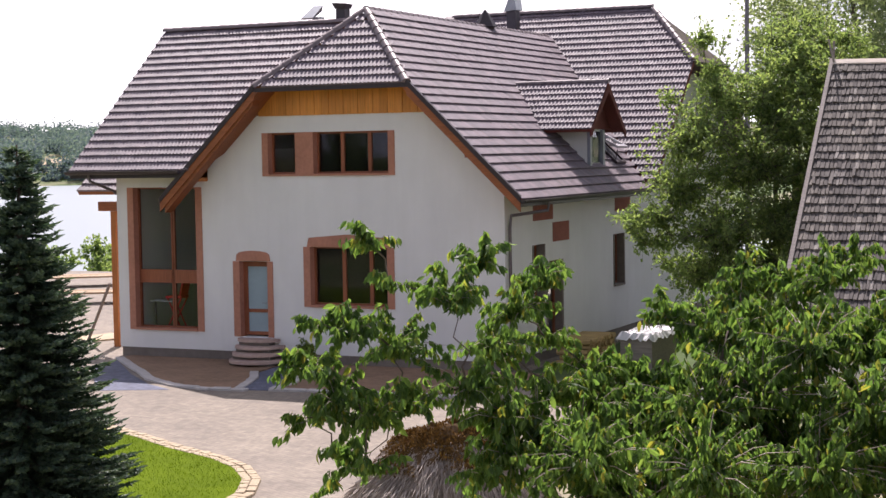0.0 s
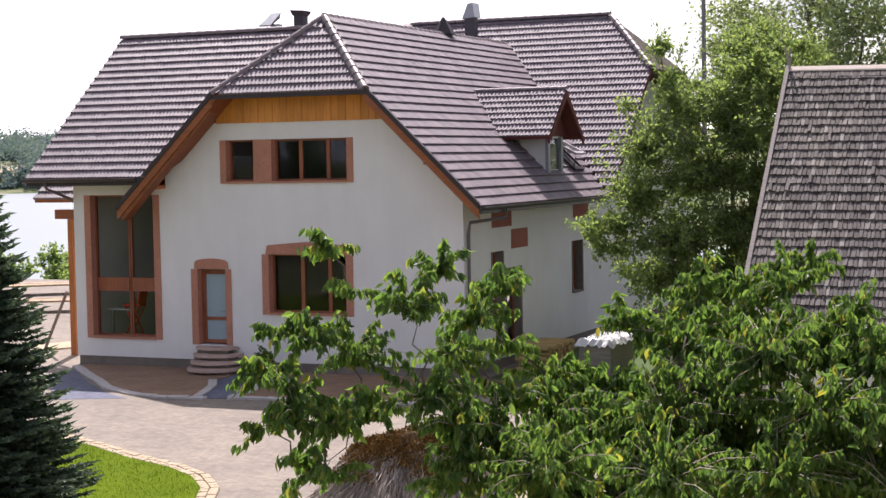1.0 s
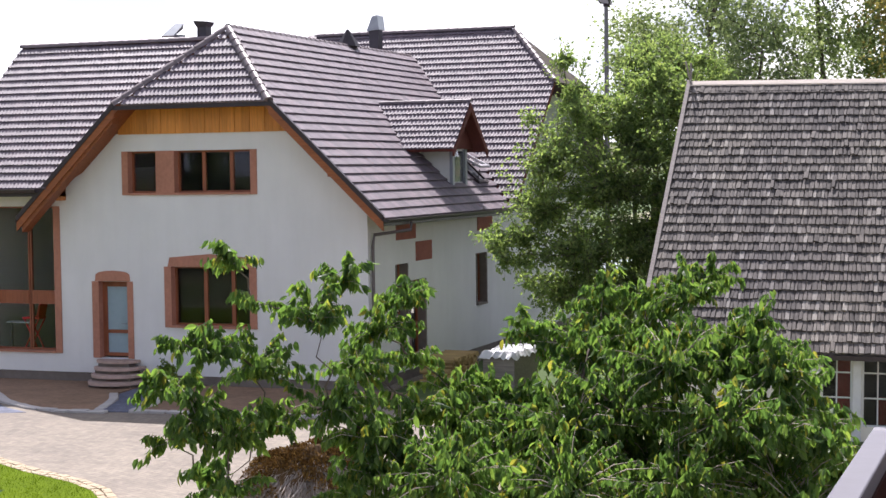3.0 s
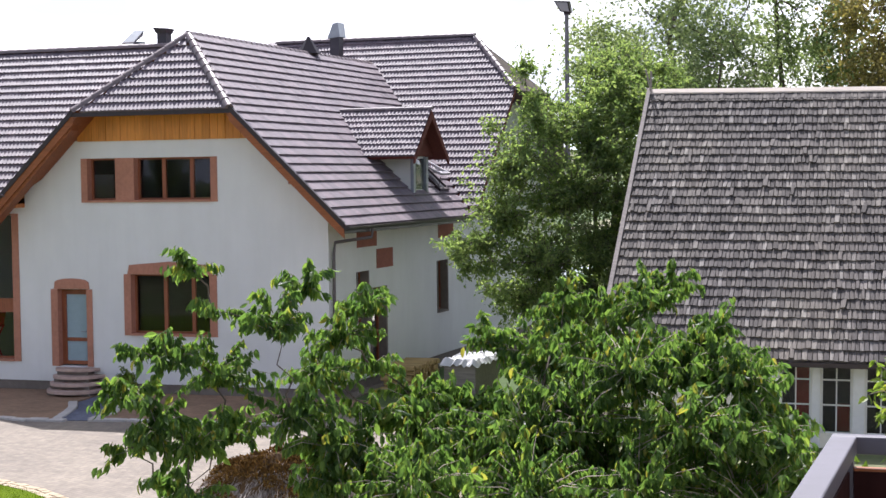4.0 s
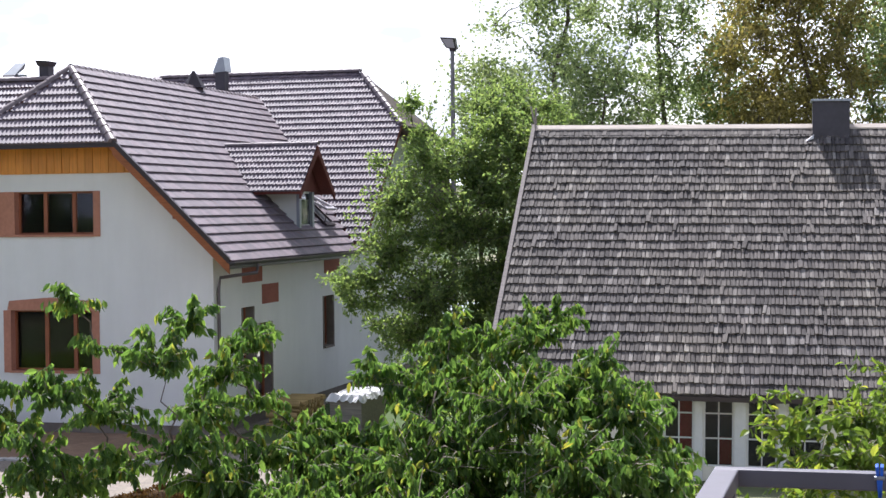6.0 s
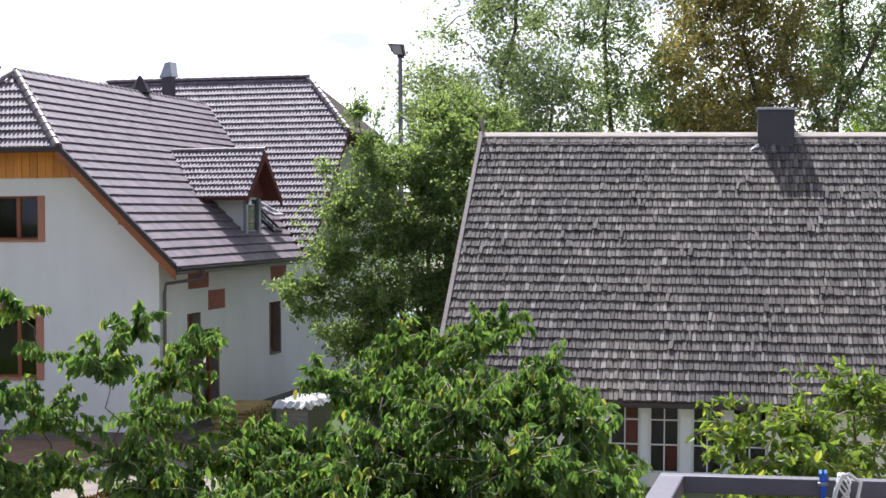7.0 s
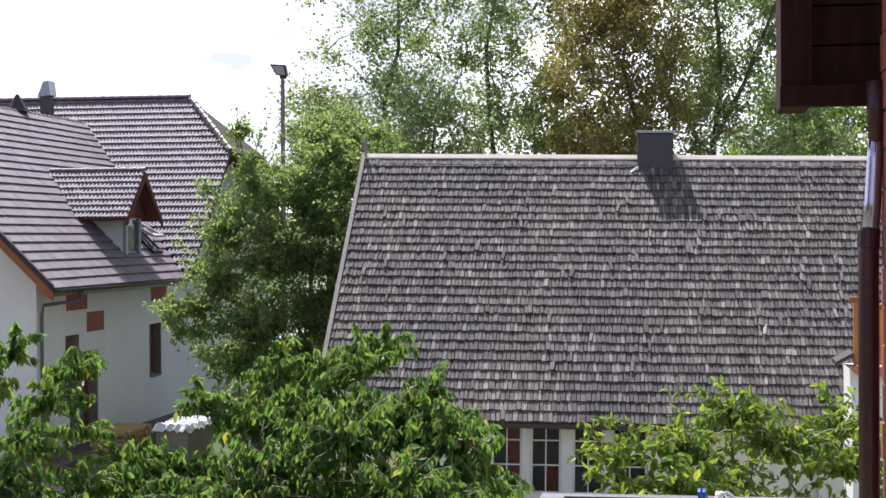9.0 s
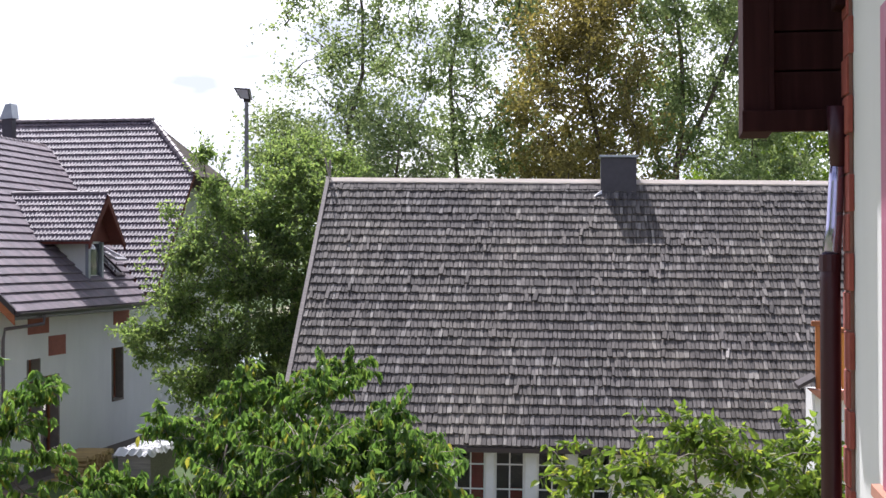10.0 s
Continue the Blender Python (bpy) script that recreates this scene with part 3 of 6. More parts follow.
part("purlin_end", boxed(-9.78, -9.42, YF + 0.45, 0.1, 5.25, 5.55, bevel=0.03), ORANGE, house, "orange-brown purlin end")


def gutter(pts, r=0.075):
    bm = bmesh.new()
    a, b = Vector(pts[0]), Vector(pts[1])
    d = (b - a).normalized()
    side = d.cross(Vector((0, 0, 1)))
    ring = [(math.cos(t) * r, -math.sin(t) * r) for t in [math.pi * k / 8 for k in range(9)]]
    inner = [(c * 0.9, s * 0.9 + 0.004) for c, s in ring[::-1]]
    prism(bm, [a + side * c + Vector((0, 0, s)) for c, s in ring + inner], b - a)
    return part("gutter", bm, DARKMETAL, house, "dark brown metal gutter")


gutter(((XAL - 0.05, YAE - 0.09, z_a(YAE) - 0.02), (-9.75, YAE - 0.09, z_a(YAE) - 0.02)), 0.1)
gutter(((XE + 0.08, YF - 0.03, ZE - 0.02), (XE + 0.08, 9.9, ZE - 0.02)), 0.09)
part("eave_board", boxed(XAL, -9.7, YAE, YAE + 0.04, z_a(YAE) - 0.22, z_a(YAE) - 0.05), DARKMETAL, house)
part("eave_board", boxed(XE - 0.03, XE + 0.01, YF, 9.9, ZE - 0.2, ZE - 0.05), DARKMETAL, house)
bm = tube(bmesh.new(), [(XE + 0.08, 0.95, ZE - 0.06), (XE + 0.06, 0.9, ZE - 0.35), (0.12, 0.2, 4.25), (0.09, 0.15, 3.95), (0.09, 0.15, 0.1)], 0.046)
part("downpipe", bm, PIPEGREY, house, "dark brown metal downpipe")
bm = tube(bmesh.new(), [(-13.0, YAE - 0.05, 5.5), (-12.98, YAE, 5.3), (-12.76, -0.04, 4.98), (-12.78, 0.1, 4.9)], 0.045)
part("downpipe", bm, PIPEGREY, house, "dark brown metal downpipe")


def window(holes, panes, label, name="window", axis="x", jamb=0.2, sill=True, frame=FRAME, cross=(), lift=0.25, outer=STONE, pillars=(), glass=None):
    """A window in its opening: stone jambs, sill, wooden frame bars and a glass pane per light.
    axis x: in the front wall; y: in the side wall."""
    s0, s1, z0, z1 = holes

    def bx(bm, a, b, d0, d1, za, zb):
        if axis == "x":
            return box(bm, a, b, d0, d1, za, zb)
        return box(bm, -d1, -d0, a, b, za, zb)
    wdw = part(name, bx(bmesh.new(), s0, s0 + jamb, -0.025, 0.36, z0, z1), outer, house, label)
    part("jamb", bx(bmesh.new(), s1 - jamb, s1, -0.025, 0.36, z0, z1), outer, wdw)
    for a, b in pillars:
        part("pillar", bx(bmesh.new(), a, b, -0.025, 0.36, z0, z1), outer, wdw)
    if sill:
        part("sill", bx(bmesh.new(), s0 + jamb, s1 - jamb, -0.06, 0.36, z0, z0 + 0.06), outer, wdw)
    b = 0.055
    for a, c in panes:
        za, zb = z0 + (0.06 if sill else 0), z1
        bm = bmesh.new()
        bx(bm, a, a + b, lift - 0.03, lift + 0.05, za, zb)
        bx(bm, c - b, c, lift - 0.03, lift + 0.05, za, zb)
        bx(bm, a + b, c - b, lift - 0.03, lift + 0.05, za, za + b)
        bx(bm, a + b, c - b, lift - 0.03, lift + 0.05, zb - b, zb)
        for zc, h in cross:
            bx(bm, a + b, c - b, lift - 0.05, lift + 0.05, zc - h / 2, zc + h / 2)
        part("frame", bm, frame, wdw)
        pane = part("pane", bx(bmesh.new(), a + b, c - b, lift, lift + 0.012, za + b, zb - b), glass or MIDGLASS, wdw)
        pane.visible_shadow = False
    return wdw


window((-12.30, -9.65, 0.82, 5.08), [(-12.08, -10.86), (-10.84, -9.87)], "tall two-light window with a red-brown transom", jamb=0.22, cross=((2.42, 0.4),), glass=OLDGLASS)
window((-7.54, -3.27, 5.38, 6.62), [(-7.34, -6.44), (-5.85, -5.03), (-5.03, -4.16), (-4.16, -3.47)], "wide upper window with terracotta surround", jamb=0.2,
       pillars=((-6.44, -5.85),))
low = window((-6.24, -3.34, 1.64, 3.36), [(-6.02, -5.05), (-5.05, -4.18), (-4.18, -3.56)], "three-light ground floor window with terracotta lintel", jamb=0.22)
bm = bmesh.new()
prism(bm, [(-6.12, -0.03, 3.365), (-3.46, -0.03, 3.365), (-3.5, -0.03, 3.62), (-4.8, -0.03, 3.72), (-6.06, -0.03, 3.62)], (0, 0.028, 0))
part("lintel", bm, STONE, low, "terracotta lintel slab")
for h, lab in ((SIDE_HOLES[0], "narrow dark side window"), (SIDE_HOLES[2], "narrow dark side window with a sill")):
    window(h, [(h[0] + 0.08, h[1] - 0.08)], lab, axis="y", jamb=0.08, outer=PLINTH, frame=FRAME)
side_door = window(SIDE_HOLES[1], [(3.05, 4.2)], "dark glazed side door", "side_door", "y", 0.1, False, FRAME, ((1.5, 0.12),), outer=PLINTH)

door = part("front_door", boxed(-8.61, -8.39, -0.03, 0.36, 0.72, 2.92), STONE, house, "blue-grey glazed door with terracotta jambs")
part("jamb", boxed(-7.45, -7.27, -0.03, 0.36, 0.72, 2.92), STONE, door)
bm = bmesh.new()
box(bm, -8.39, -8.25, 0.2, 0.28, 0.76, 2.9)
box(bm, -7.56, -7.45, 0.2, 0.28, 0.76, 2.9)
box(bm, -8.25, -7.56, 0.2, 0.28, 2.76, 2.9)
box(bm, -8.25, -7.56, 0.2, 0.28, 0.76, 0.86)
box(bm, -8.25, -7.56, 0.2, 0.28, 1.42, 1.52)
part("frame", bm, FRAME, door)
part("leaf", boxed(-8.25, -7.56, 0.23, 0.26, 0.86, 2.76), DOORBLUE, door, "blue-grey frosted door pane")
part("handle", tube(bmesh.new(), [(-7.6, 0.19, 1.7), (-7.6, 0.14, 1.7), (-7.74, 0.14, 1.7)], 0.012), GREYMETAL, door)
bm = bmesh.new()
arch = [(-8.5, 2.93), (-7.36, 2.93)] + [(-7.93 + 0.55 * math.cos(a), 3.12 + 0.11 * math.sin(a)) for a in (0, 0.6, 1.1, 1.57, 2.04, 2.54, 3.1416)]
prism(bm, [(x, -0.035, z) for x, z in arch], (0, 0.033, 0))
part("arch_lintel", bm, STONE, door, "arched terracotta lintel")
for y0, y1, z0, z1 in ((3.52, 4.82, 3.36, 3.92), (2.02, 3.53, 4.02, 4.46), (8.95, 10.45, 4.02, 4.5)):
    part("lintel_patch", boxed(0.002, 0.02, y0, y1, z0, z1), PATCH, house, "red stone patch in the render")

steps = thing("entrance_steps", (-7.7, -0.6, 0), "four rounded pinkish stone entrance steps", "steps")
for i, (z, r, d) in enumerate(((0.70, 0.66, 0.55), (0.52, 0.74, 0.85), (0.35, 0.82, 1.15), (0.18, 0.9, 1.45))):
    cx = -7.72 + 0.09 * i
    pts = [(cx + r * math.cos(a), -d * 0.3 - d * 0.7 * math.sin(a), z - 0.08) for a in [math.pi * k / 14 for k in range(15)]] + [(cx - r, -0.03, z - 0.08), (cx + r, -0.03, z - 0.08)]
    bm = prism(bmesh.new(), pts, (0, 0, 0.08))
    part("step", bm, STEP, steps)
    part("riser", boxed(cx - r * 0.75, cx + r * 0.75, -d * 0.75, -0.04, z - 0.19, z - 0.081), PLINTH, steps)

# dormer on the wing slope
dz, dy, dw, dx = 8.06, 7.12, 1.58, 0.48
bm = boxed(-2.2, 0.0, 6.5, 7.8, 5.3, 6.9)
prism(bm, [(-0.1, 6.5, 6.9), (-0.1, 7.8, 6.9), (-0.1, 7.4, 7.45), (-0.1, 6.85, 7.45)], (0.08, 0, 0))
dorm = part("dormer", bm, PLASTER, house, "small gabled dormer with white cheeks")
for sgn in (-1, 1):
    ye, ze_ = dy + sgn * dw, 6.62
    pts = [(dx, dy, dz), (dx, ye, ze_), (XC + (ZR - ze_) / SW - 0.05, ye, ze_), (XC + (ZR - dz) / SW - 0.05, dy, dz)]
    nrm = Vector((0, sgn * (dz - ze_), dw)).normalized()
    ob = part("dormer_roof", prism(bmesh.new(), [Vector(p) - nrm * 0.03 for p in pts], -nrm * 0.1), DORMERWOOD, dorm)
    if sgn < 0:
        R_D = ob
    hx = [(dx - 0.04, dy, dz - 0.3), (dx - 0.04, ye, 6.38), (dx + 0.02, ye, 6.38), (dx + 0.02, dy, dz - 0.3), (dx - 0.04, dy, dz - 0.04), (dx - 0.04, ye, 6.58), (dx + 0.02, ye, 6.58), (dx + 0.02, dy, dz - 0.04)]
    bm = bmesh.new()
    hexa(bm, hx)
    part("verge_board", bm, DORMERWOOD, dorm)
bm = prism(bmesh.new(), [(0.01, 5.75, 6.62), (0.01, 8.5, 6.62), (0.01, dy, 7.86)], (0.05, 0, 0))
part("gable_board", bm, DORMERWOOD, dorm, "red-brown dormer gable boarding")
part("dormer_frame", boxed(0.001, 0.1, 6.48, 6.66, 5.45, 6.6), GREYMETAL, dorm)
part("dormer_frame", boxed(0.001, 0.1, 7.64, 7.82, 5.45, 6.6), GREYMETAL, dorm)
part("pane", boxed(0.003, 0.02, 6.66, 7.64, 5.6, 6.55), OLDGLASS, dorm)
# dark sheet behind the pane paints an unlit room; no room is built
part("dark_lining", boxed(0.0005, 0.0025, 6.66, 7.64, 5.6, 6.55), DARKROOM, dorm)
part("apron", boxed(-0.1, 0.16, 6.45, 7.85, 5.36, 5.45), DARKMETAL, dorm)

# roof window behind the dormer, its sash hung at the top and pushed open
m_ = Matrix.Translation((-0.62, 9.4, z_wing(-0.62))) @ pose(0, 0, 0, 0, math.degrees(math.atan(SW)), 0)
bm = bmesh.new()
for q in ((-0.9, -0.78, -0.46, 0.46), (0.78, 0.9, -0.46, 0.46), (-0.78, 0.78, -0.46, -0.36), (-0.78, 0.78, 0.36, 0.46)):
    box(bm, *q, 0.0, 0.13, m_)
sk = part("skylight", bm, DARKMETAL, house, "grey framed roof window pushed open")
# dark board inside the frame stands in for the unlit opening
part("lining", box(bmesh.new(), -0.78, 0.78, -0.36, 0.36, 0.07, 0.08, m_), DARKROOM, sk)
m_ = Matrix.Translation((-1.25, 9.4, z_wing(-1.25) + 0.05)) @ pose(0, 0, 0, 0, 27.8, 0)
bm = bmesh.new()
for q in ((0, 0.1, -0.45, 0.45), (1.42, 1.54, -0.45, 0.45), (0.1, 1.42, -0.45, -0.37)):
    box(bm, *q, 0.0, 0.07, m_)
# pale materials on sash and rail paint in their bright reflection
sash = part("sash", bm, LENS, sk, "metal sash in a pale glare colour")
part("rail", box(bmesh.new(), 0.0, 1.54, 0.371, 0.46, 0.0, 0.08, m_), TARP, sash, "sash rail coloured white for sun glare")
part("pane", box(bmesh.new(), 0.1, 1.42, -0.37, 0.37, 0.03, 0.04, m_), GLASS, sash)
part("stay", tube(bmesh.new(), [(0.02, 9.0, z_wing(0.02) + 0.12), (0.1, 9.0, 5.98)], 0.015, 6), DARKMETAL, sk)

# chimneys and vents
for x0, x1, y0, y1, z0, z1, nm in ((-7.52, -7.2, 4.5, 4.85, 9.0, 10.6, "chimney"), (-5.86, -5.5, 14.2, 14.6, 9.0, 11.05, "chimney")):
    c = part(nm, boxed(x0, x1, y0, y1, z0, z1, bevel=0.01), CHIMNEY, house, "dark clad chimney with a metal cap")
    bm = bmesh.new()
    if y0 > 10:
        prism(bm, [(x0 - 0.08, y0 - 0.05, z1 - 0.05), (x1 + 0.05, y0 - 0.05, z1 + 0.0), (x1 - 0.02, y0 - 0.05, z1 + 0.52), (x0 + 0.14, y0 - 0.05, z1 + 0.48)], (0, 0.6, 0))
    else:
        hexa(bm, [(x0 - 0.02, y0 - 0.02, z1 - 0.1), (x1 + 0.02, y0 - 0.02, z1 - 0.1), (x1 + 0.02, y1 + 0.02, z1 - 0.1), (x0 - 0.02, y1 + 0.02, z1 - 0.1), (x0 - 0.1, y0 - 0.08, z1 + 0.08), (x1 + 0.07, y0 - 0.08, z1 + 0.04), (x1 + 0.07, y1 + 0.08, z1 + 0.04), (x0 - 0.1, y1 + 0.08, z1 + 0.08)])
    part("cap", bm, GREYMETAL if y0 > 10 else CHIMNEY, c)
v = part("vent_hood", tube(bmesh.new(), [(-4.9, 10.1, 9.7), (-4.9, 10.1, 10.35)], 0.2, 10), DARKMETAL, house, "dark metal ridge vent")
part("cap", tube(bmesh.new(), [(-4.9, 10.1, 10.15), (-4.9, 10.1, 10.72)], [0.42, 0.04], 10), DARKMETAL, v)
bm = bmesh.new()
hexa(bm, [(-8.82, 4.6, 10.22), (-8.4, 4.6, 10.22), (-8.34, 5.1, 10.5), (-8.7, 5.1, 10.5), (-8.8, 4.58, 10.27), (-8.38, 4.58, 10.27), (-8.3, 5.1, 10.68), (-8.64, 5.1, 10.68)])
box(bm, -8.5, -8.2, 4.75, 5.0, 9.4, 10.3)
part("vent_cap", bm, GREYMETAL, house, "grey metal vent cap behind the ridge")

# side porch at the far end of the house
porch = thing("porch", (-14.4, 2.2, 0), "orange timber porch with a small tiled roof", "porch")
bm = prism(bmesh.new(), [(-15.3, 1.5, 4.95), (-12.72, 1.5, 4.95), (-12.72, 3.5, 6.5), (-15.3, 3.5, 6.5)], (0, 0.06, -0.12))
R_P = part("porch_roof", bm, ORANGE_X, porch, "brown tiled porch roof")
part("post", boxed(-14.32, -14.12, 1.85, 2.05, 0, 4.295, bevel=0.01), ORANGE, porch)
part("beam", boxed(-14.8, -12.7, 1.85, 2.1, 4.3, 4.6, bevel=0.02), ORANGE_X, porch)
part("brace", box(bmesh.new(), -0.06, 0.06, -0.05, 0.05, 0, 1.3, pose(-14.2, 1.97, 3.4, 0, 38, 0)), ORANGE, porch)


# ---- the old house: shell ----
PHI, LEAN = radians(3.685), 0.015
OLD = Matrix.Translation((8.592, -5.016, 0)) @ Matrix.Rotation(PHI, 4, "Z") @ Matrix.Rotation(LEAN, 4, "Y")
OZE, OZR, ORUN, OLEN = 2.011, 8.174, 7.7, 14.5
old = thing("old_house", (8.592, -5.016, 0), "old cottage with a steep weathered grey shingle roof", "house")


def opart(name, bm, mat, label="", parent=None):
    bm.transform(OLD)
    return part(name, bm, mat, parent or old, label)


def oslab(p, thick):
    bm = bmesh.new()
    nrm = Vector((0, -(OZR - OZE), ORUN)).normalized()
    return prism(bm, [Vector(q) - nrm * 0.05 for q in p], -nrm * thick)


R_S = opart("shingle_roof", oslab([(0, 0, OZE), (OLEN, 0, OZE), (OLEN, ORUN, OZR), (0, ORUN, OZR)], 0.1), OLDWOOD, "steep weathered shingle roof slope")
bm = prism(bmesh.new(), [(0, ORUN, OZR - 0.05), (OLEN, ORUN, OZR - 0.05), (OLEN, 2 * ORUN, OZE), (0, 2 * ORUN, OZE)], (0, 0, -0.12))
opart("rear_roof", bm, SHINGLE)
opart("eave_gutter", boxed(-0.05, OLEN, -0.12, 0.06, OZE - 0.16, OZE - 0.06), DARKMETAL, "dark eave board")
sl = math.hypot(ORUN, OZR - OZE)
bm = bmesh.new()
hexa(bm, [(-0.07, -0.05, OZE - 0.2), (0.03, -0.05, OZE - 0.2), (0.03, ORUN, OZR - 0.15), (-0.07, ORUN, OZR - 0.15),
          (-0.07, -0.05, OZE + 0.06), (0.03, -0.05, OZE + 0.06), (0.03, ORUN, OZR + 0.1), (-0.07, ORUN, OZR + 0.1)])
opart("verge_board", bm, OLDWOOD, "grey weathered verge board")
bm = bmesh.new()
for sg in (1, -1):
    ya, yb = ORUN - sg * 0.13, ORUN
    hexa(bm, [(0, ya, OZR - 0.07), (OLEN, ya, OZR - 0.07), (OLEN, yb, OZR + 0.035), (0, yb, OZR + 0.035),
              (0, ya, OZR - 0.035), (OLEN, ya, OZR - 0.035), (OLEN, yb, OZR + 0.07), (0, yb, OZR + 0.07)])
bmesh.ops.recalc_face_normals(bm, faces=bm.faces)
opart("ridge_board", bm, PALEWOOD, "pale wooden ridge board")
bm = boxed(0.0, 0.05, ORUN - 0.03, ORUN + 0.03, OZR + 0.1, OZR + 0.55)
opart("finial", bm, OLDWOOD)
opart("finial", box(bmesh.new(), -0.02, 0.02, -0.03, 0.03, 0, 0.6, pose(0.04, ORUN - 0.1, OZR, 12, -12, 0)), OLDWOOD)
OHOLES = [(a, b, -0.3, 1.83) for a, b in ((3.10, 3.7), (3.95, 4.62), (4.82, 5.49), (5.76, 6.43), (6.63, 7.40))]
bm = wall_cells(bmesh.new(), [0.3, OLEN - 0.3], -0.3, lambda s: 2.12, [(a, b, 0.35, 1.92) for a, b, _, _ in OHOLES], lambda s, z, k: (s, 0.45 + 0.25 * k, z))
opart("front_wall", bm, CREAM)
bm = boxed(0.3, 0.6, 0.7, 2 * ORUN - 0.5, -0.3, 2.1)
prism(bm, [(0.3, 0.35, 2.1), (0.3, 2 * ORUN - 0.35, 2.1), (0.3, ORUN, 7.75)], (0.12, 0, 0))
prism(bm, [(OLEN - 0.5, 0.35, 2.1), (OLEN - 0.5, 2 * ORUN - 0.35, 2.1), (OLEN - 0.5, ORUN, 7.75)], (0.12, 0, 0))
box(bm, OLEN - 0.6, OLEN - 0.3, 0.7, 2 * ORUN - 0.5, -0.3, 2.1)
box(bm, 0.3, OLEN - 0.3, 2 * ORUN - 0.8, 2 * ORUN - 0.5, -0.3, 2.1)
opart("gable_wall", bm, OLDWOOD, "grey boarded gable")
# cottage room boxes, their dimness painted in the same dark colour
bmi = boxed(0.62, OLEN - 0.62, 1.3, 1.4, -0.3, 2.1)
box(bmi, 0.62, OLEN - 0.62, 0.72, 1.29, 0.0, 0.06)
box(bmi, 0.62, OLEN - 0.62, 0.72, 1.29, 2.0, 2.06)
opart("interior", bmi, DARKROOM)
for a, b, _, _ in OHOLES:
    z0, z1 = 0.35, 1.92
    fr = bmesh.new()
    t = 0.03
    box(fr, a, a + 0.045, 0.5, 0.56, z0, z1)
    box(fr, b - 0.045, b, 0.5, 0.56, z0, z1)
    mid = (a + b) / 2
    box(fr, mid - t / 2, mid + t / 2, 0.51, 0.55, z0, z1)
    for zc in (z0 + 0.02, 0.97, 1.52):
        box(fr, a + 0.045, b - 0.045, 0.505, 0.555, zc - t / 2, zc + t / 2)
    wd = opart("window", fr, POSTWHITE, "white glazed window with slim bars")
    for xa, xb in ((a + 0.045, mid - t / 2), (mid + t / 2, b - 0.045)):
        for za, zb in ((z0 + 0.04, 0.95), (0.99, 1.5), (1.54, z1)):
            p = opart("pane", boxed(xa, xb, 0.525, 0.533, za, zb), OLDGLASS, "", wd)
            p.visible_shadow = False
opart("curtain", boxed(5.15, 5.45, 0.9, 0.93, 0.35, 0.95), REDCURTAIN, "dark red curtain behind the glass")
opart("curtain", boxed(4.26, 4.6, 0.8, 0.83, 0.35, 1.85), REDCURTAIN, "dark red curtain behind the glass")
for a, b in ((3.71, 3.94), (4.62, 4.82), (5.49, 5.76), (6.43, 6.63)):
    opart("window_post", boxed(a + 0.005, b - 0.005, 0.38, 0.48, -0.2, 1.94, bevel=0.01), POSTWHITE, "white painted window post")
opart("post", boxed(11.1, 11.28, 0.2, 0.38, -0.2, 1.9, bevel=0.01), POSTWHITE, "white painted eave post")
c = opart("chimney", boxed(7.27, 8.2, 7.3, 8.0, 7.6, 8.80, bevel=0.015), CHIMNEY, "dark clad chimney on the ridge")
opart("cap", boxed(7.22, 8.24, 7.24, 8.06, 8.80, 8.86, bevel=0.01), GREYMETAL, "", c)
opart("flashing", prism(bmesh.new(), [(7.1, 7.1, 7.76), (7.3, 7.22, 7.84), (7.3, 7.26, 7.94), (7.1, 7.2, 7.8)], (0, 0.03, 0.0)), TARP, "bent pale flashing scrap", c)


# ---- kerbs and borders ----
kerb_run("bed_kerb", BED_EDGE, 0.26, 0.06, 0.5, "pale grey kerb stones round the soil bed", seed=3)
kerb_run("pad_kerb", [(-6.65, -2.15), (-6.0, -3.2), (-5.55, -4.4), (-5.3, -5.15)], 0.24, 0.06, 0.4, "pale curved kerb beside the entrance pad", seed=4)
kerb_run("pad_kerb", [(-5.5, -1.9), (-4.75, -2.9), (-4.42, -4.0), (-4.45, -4.95)], 0.24, 0.06, 0.4, "pale curved kerb beside the entrance pad", seed=5)
kerb_run("bed_kerb", BED2, 0.26, 0.06, 0.5, "pale grey kerb stones round the soil bed", seed=6)
kerb_run("lawn_border", LAWN_EDGE, 0.17, 0.06, 0.22, "two rows of pale cobbles edging the lawn", COBBLE, 2, 7)

# ---- plants ----
RNG = np.random.default_rng(5)


